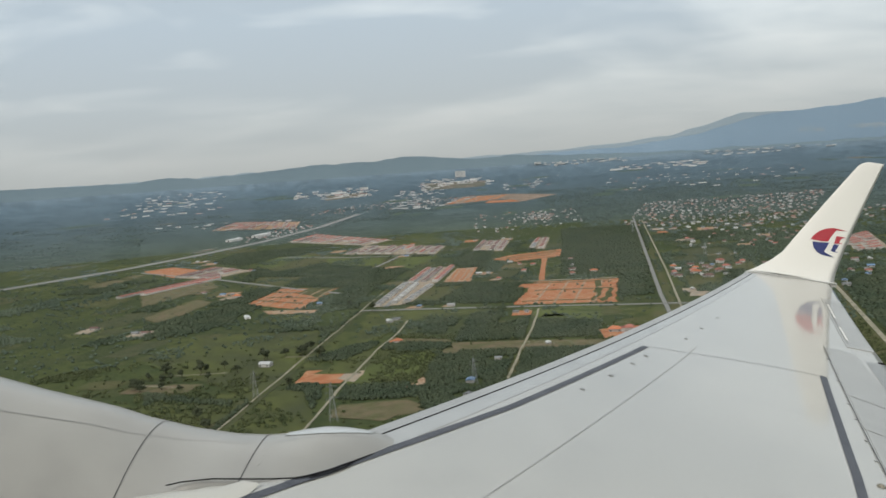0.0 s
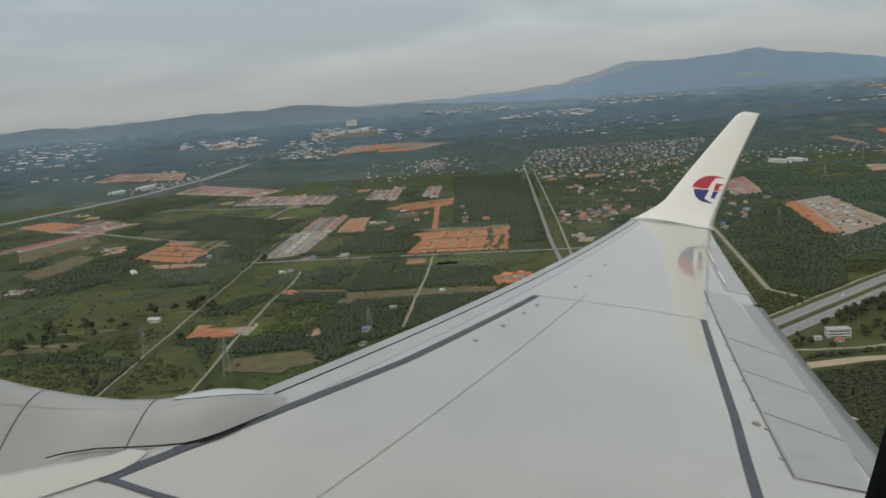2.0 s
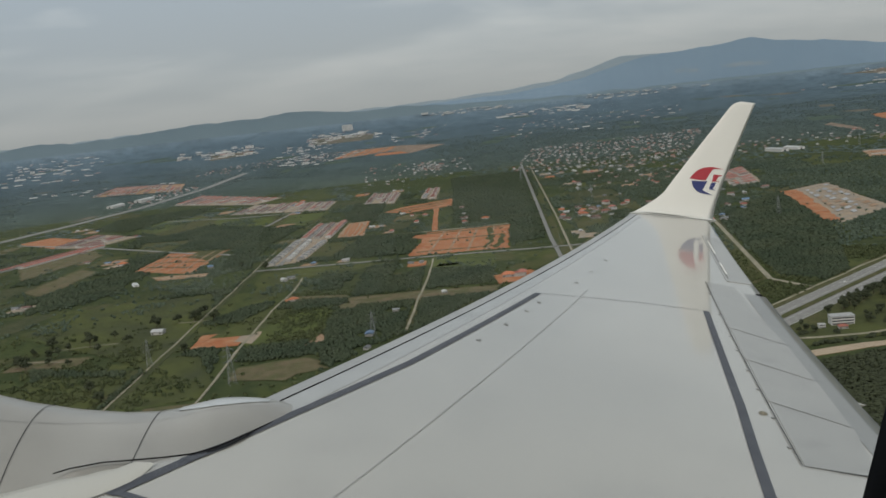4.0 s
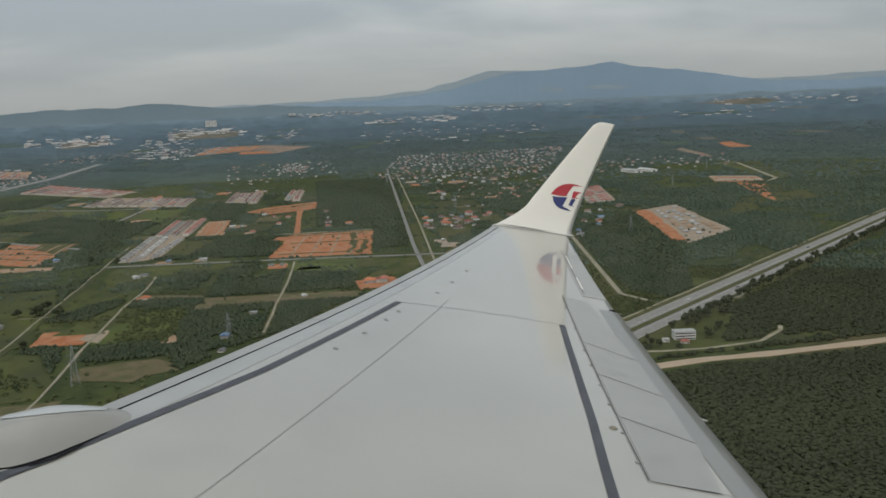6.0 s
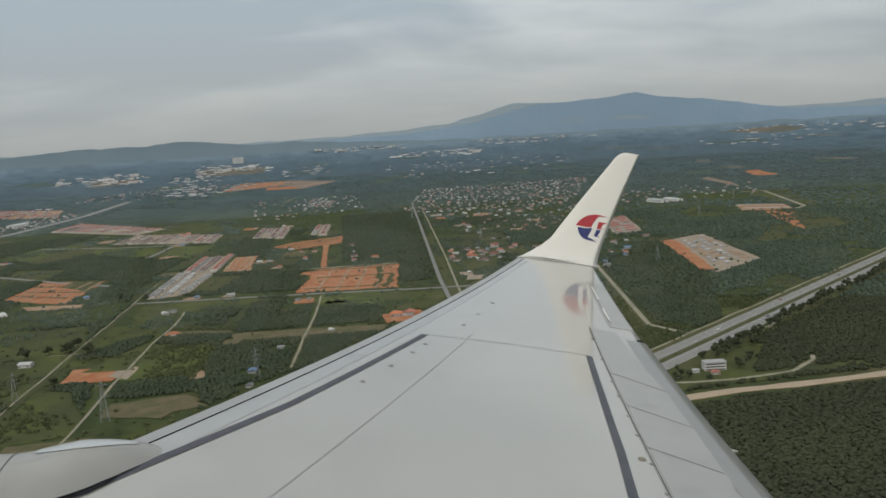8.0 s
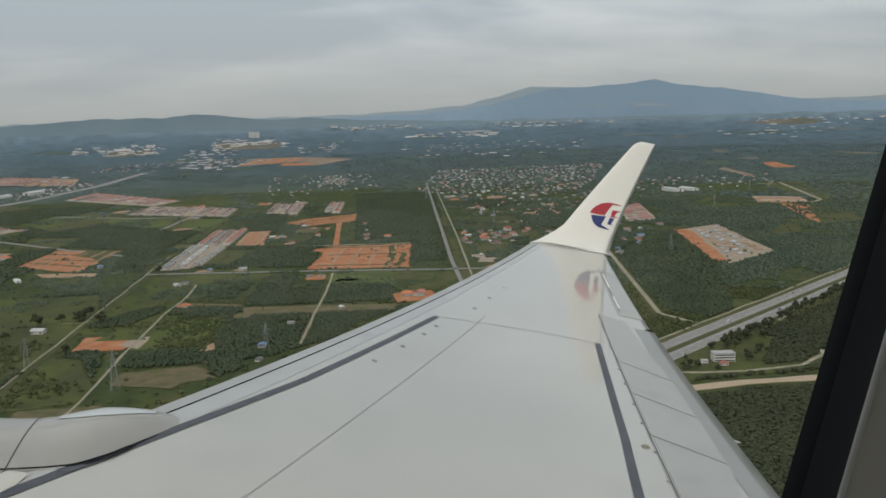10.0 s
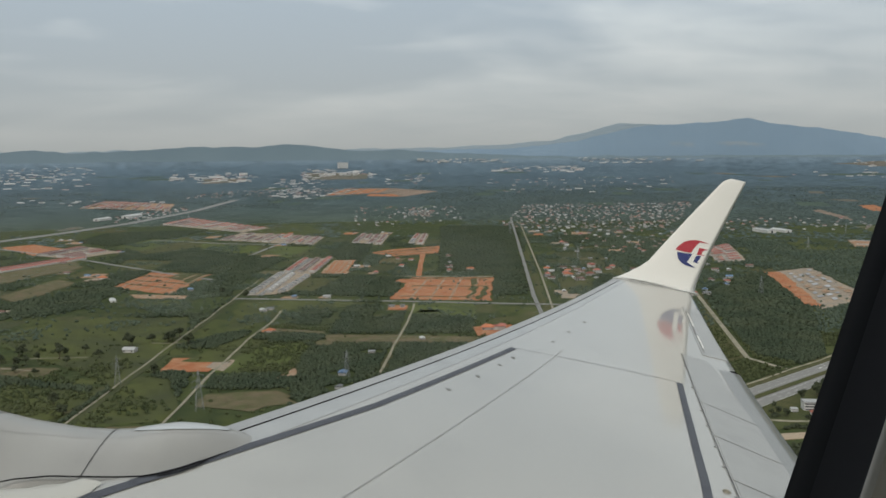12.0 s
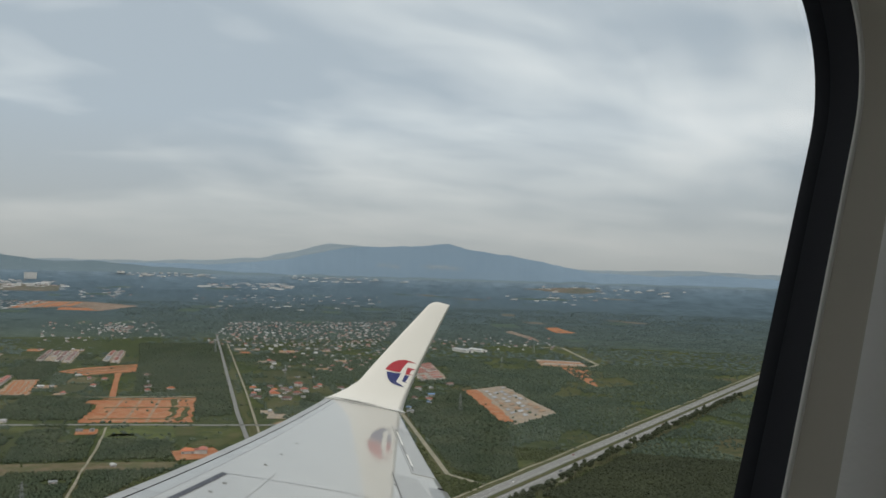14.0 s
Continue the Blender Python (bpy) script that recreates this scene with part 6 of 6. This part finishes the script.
# ---------------------------------------------------------------- single trees with trunk and crown
def build_tree(seed, tall, wide):
    r = random.Random(seed)
    tree = tagged(empty("tree"), "broad-leaved roadside tree with a dense dark crown", "tree", group="trees along the expressway")
    bm = bmesh.new()
    rows = []
    for i in range(6):
        z = tall * 0.55 * i / 5
        w = 0.28 * (1 - 0.7 * i / 5) + (0.15 if i == 0 else 0)
        rows.append([Vector((w * math.cos(a) + 0.1 * i * math.sin(seed), w * math.sin(a), z)) for a in [k * math.tau / 8 for k in range(8)]])
    add_grid(bm, rows, True)
    for k in range(4):
        a = k * math.tau / 4 + r.random()
        add_beam(bm, (0, 0, tall * 0.35), (wide * 0.5 * math.cos(a), wide * 0.5 * math.sin(a), tall * 0.62), 0.14)
    part("trunk", bm, bark, tree)
    lumps = [(Vector((r.gauss(0, 0.35) * wide, r.gauss(0, 0.35) * wide, tall * r.uniform(0.5, 0.85))), wide * r.uniform(0.35, 0.6)) for _ in range(6)]
    verts, faces = [], []
    for c, rad in lumps:
        tv, tf = crown_template(r, 16, True, 0.34)
        q = len(verts)
        verts += [c + Vector(v) * rad for v in tv]
        faces += [tuple(i + q for i in f) for f in tf]
    me = bpy.data.meshes.new("crown")
    me.from_pydata([tuple(v) for v in verts], [], faces)
    me.materials.append(leaves_dark)
    ob = new("crown", me)
    ob.parent = tree
    return tree


trees = [build_tree(3, 9, 4.2), build_tree(5, 8, 4.8), build_tree(8, 11, 5.0)]
s = -20.0
while s < 900:
    x, y = along(s, -30 + rng.gauss(0, 0.8))
    put(trees[rng.randrange(3)], x, y, rng.uniform(0, 360), rng.uniform(0.95, 1.25))
    s += rng.choice((10, 11, 12, 13, 13, 24))
grove = [(673, -312), (726, -381), (702, -430), (640, -385), (612, -310)]
for k in range(90):
    x, y = rng.uniform(600, 730), rng.uniform(-434, -300)
    if inside(np.array([x]), np.array([y]), grove)[0] and not near_road(np.array([x]), np.array([y]))[0] and math.hypot(x - 642, y + 348) > 20:
        put(trees[rng.randrange(3)], x, y, rng.uniform(0, 360), rng.uniform(0.45, 0.9))
for line, w in list(ROADS)[:6]:
    (ax, ay), (bx, by) = line[0], line[-1]
    for k in range(10):
        t = rng.random()
        x, y = ax + (bx - ax) * t + rng.gauss(0, 14), ay + (by - ay) * t + rng.gauss(0, 14)
        if 600 < math.hypot(x, y) < 1500 and not near_road(np.array([x]), np.array([y]))[0]:
            put(trees[rng.randrange(3)], x, y, rng.uniform(0, 360), rng.uniform(0.7, 1.3))

# ---------------------------------------------------------------- woods over all the rest
nrng = np.random.default_rng(7)


def wood_points(d0, d1, spacing, az0=-50, az1=33):
    """Places for trees on the map between two distances, on a loose grid."""
    ca = [(d1 * math.cos(radians(a)), d1 * math.sin(radians(a))) for a in np.linspace(az0, az1, 12)]
    xs = np.arange(d0 * 0.6, d1, spacing)
    ys = np.arange(min(p[1] for p in ca), max(p[1] for p in ca), spacing)
    gx, gy = np.meshgrid(xs, ys)
    gx = gx.ravel() + nrng.uniform(-0.5, 0.5, gx.size) * spacing
    gy = gy.ravel() + nrng.uniform(-0.5, 0.5, gy.size) * spacing
    d, a = np.hypot(gx, gy), np.degrees(np.arctan2(gy, gx))
    keep = (d > d0) & (d < d1) & (a > az0) & (a < az1)
    return gx[keep], gy[keep]


def sift(gx, gy, sparse=0.10, level=0.02):
    """Woods grow where the noise is high; fields, roads and houses stay open."""
    val = np.array([noise.noise((x / 170, y / 120, 0.3)) + 0.6 * noise.noise((x / 60, y / 50, 4.0)) for x, y in zip(gx, gy)])
    open_land = np.zeros(len(gx), bool)
    for poly in PATCHES:
        open_land |= inside(gx, gy, poly)
    pick = nrng.random(len(gx))
    meadow = np.zeros(len(gx), bool)
    for poly in MEADOWS:
        meadow |= inside(gx, gy, poly)
    stand = in_stand(gx, gy)
    grove = (val + 0.3 > level) & (gy < -300)
    keep = np.where(open_land, pick < np.where(meadow, np.where(val > 0.12, 0.6, 0.035), 0.012), (val > level + np.where((gy > -330) & (gx < 2100), 0.30, 0.16)) | grove | (pick < sparse * 0.6))
    keep &= ~stand
    keep &= ~near_road(gx, gy) & free_of_buildings(gx, gy)
    return gx[keep], gy[keep], val[keep]


def in_stand(gx, gy):
    hit = np.zeros(len(gx), bool)
    for poly in STANDS:
        hit |= inside(gx, gy, poly)
    for poly in PATCHES:
        hit &= ~inside(gx, gy, poly)
    return hit


def plantation(gx, gy):
    rel = (gx - 705) * HN.x + (gy + 355) * HN.y
    return rel < -36


trng = random.Random(21)
near_t = [crown_template(trng, 13, True, 0.40) for _ in range(7)]
mid_t = [crown_template(trng, 5, True, 0.42) for _ in range(5)]
far_t = [crown_template(trng, 1, True, 0.5) for _ in range(5)]
gx, gy = wood_points(400, 1050, 4.2)
oil = plantation(gx, gy)
ax_, ay_, _ = sift(gx[~oil], gy[~oil], 0.16)
n = len(ax_)
scatter("woods", list(zip(ax_, ay_)), nrng.triangular(0.9, 1.5, 3.2, n), nrng.triangular(1.2, 2.6, 6.5, n), near_t, leaves, "dense green woods and scrub on the plain", 1)
bx_, by_, _ = sift(gx[oil], gy[oil], 0.9, -9.0)
n = len(bx_)
scatter("plantation", list(zip(bx_, by_)), nrng.uniform(2.7, 3.7, n), nrng.uniform(3.4, 4.2, n), near_t, leaves_dark, "dark even canopy of a tree plantation", 2)
for d0, d1, gap in ((620, 1050, 3.6), (1050, 2400, 5.8)):
    gx, gy = wood_points(d0, d1, gap)
    keep = in_stand(gx, gy) & ~near_road(gx, gy) & free_of_buildings(gx, gy)
    gx, gy = gx[keep], gy[keep]
    n = len(gx)
    scatter("woods", list(zip(gx, gy)), gap * nrng.uniform(0.55, 0.8, n), nrng.uniform(4.0, 5.4, n), mid_t, leaves_stand, "dark even stand of planted trees", 6)
for d0, d1, gap, size in ((1050, 1550, 5.2, 0.9), (1550, 2100, 7.0, 1.15)):
    gx, gy = wood_points(d0, d1, gap)
    ax_, ay_, _ = sift(gx, gy, 0.14)
    n = len(ax_)
    scatter("woods", list(zip(ax_, ay_)), size * nrng.triangular(1.4, 2.4, 4.2, n), size * nrng.triangular(1.8, 3.4, 6.4, n), mid_t, leaves_between_haze, "dense green woods across the plain", 3)
gx, gy = wood_points(2100, 5200, 16.5)
thin = nrng.random(len(gx)) < np.clip((6000 - np.hypot(gx, gy)) / 3000, 0, 1)
gx, gy = gx[thin], gy[thin]
ax_, ay_, _ = sift(gx, gy, 0.12)
n = len(ax_)
scatter("woods", list(zip(ax_, ay_)), nrng.uniform(5, 10, n), nrng.uniform(1.2, 2.6, n), far_t, leaves_mid_haze, "far woods across the plain", 4)
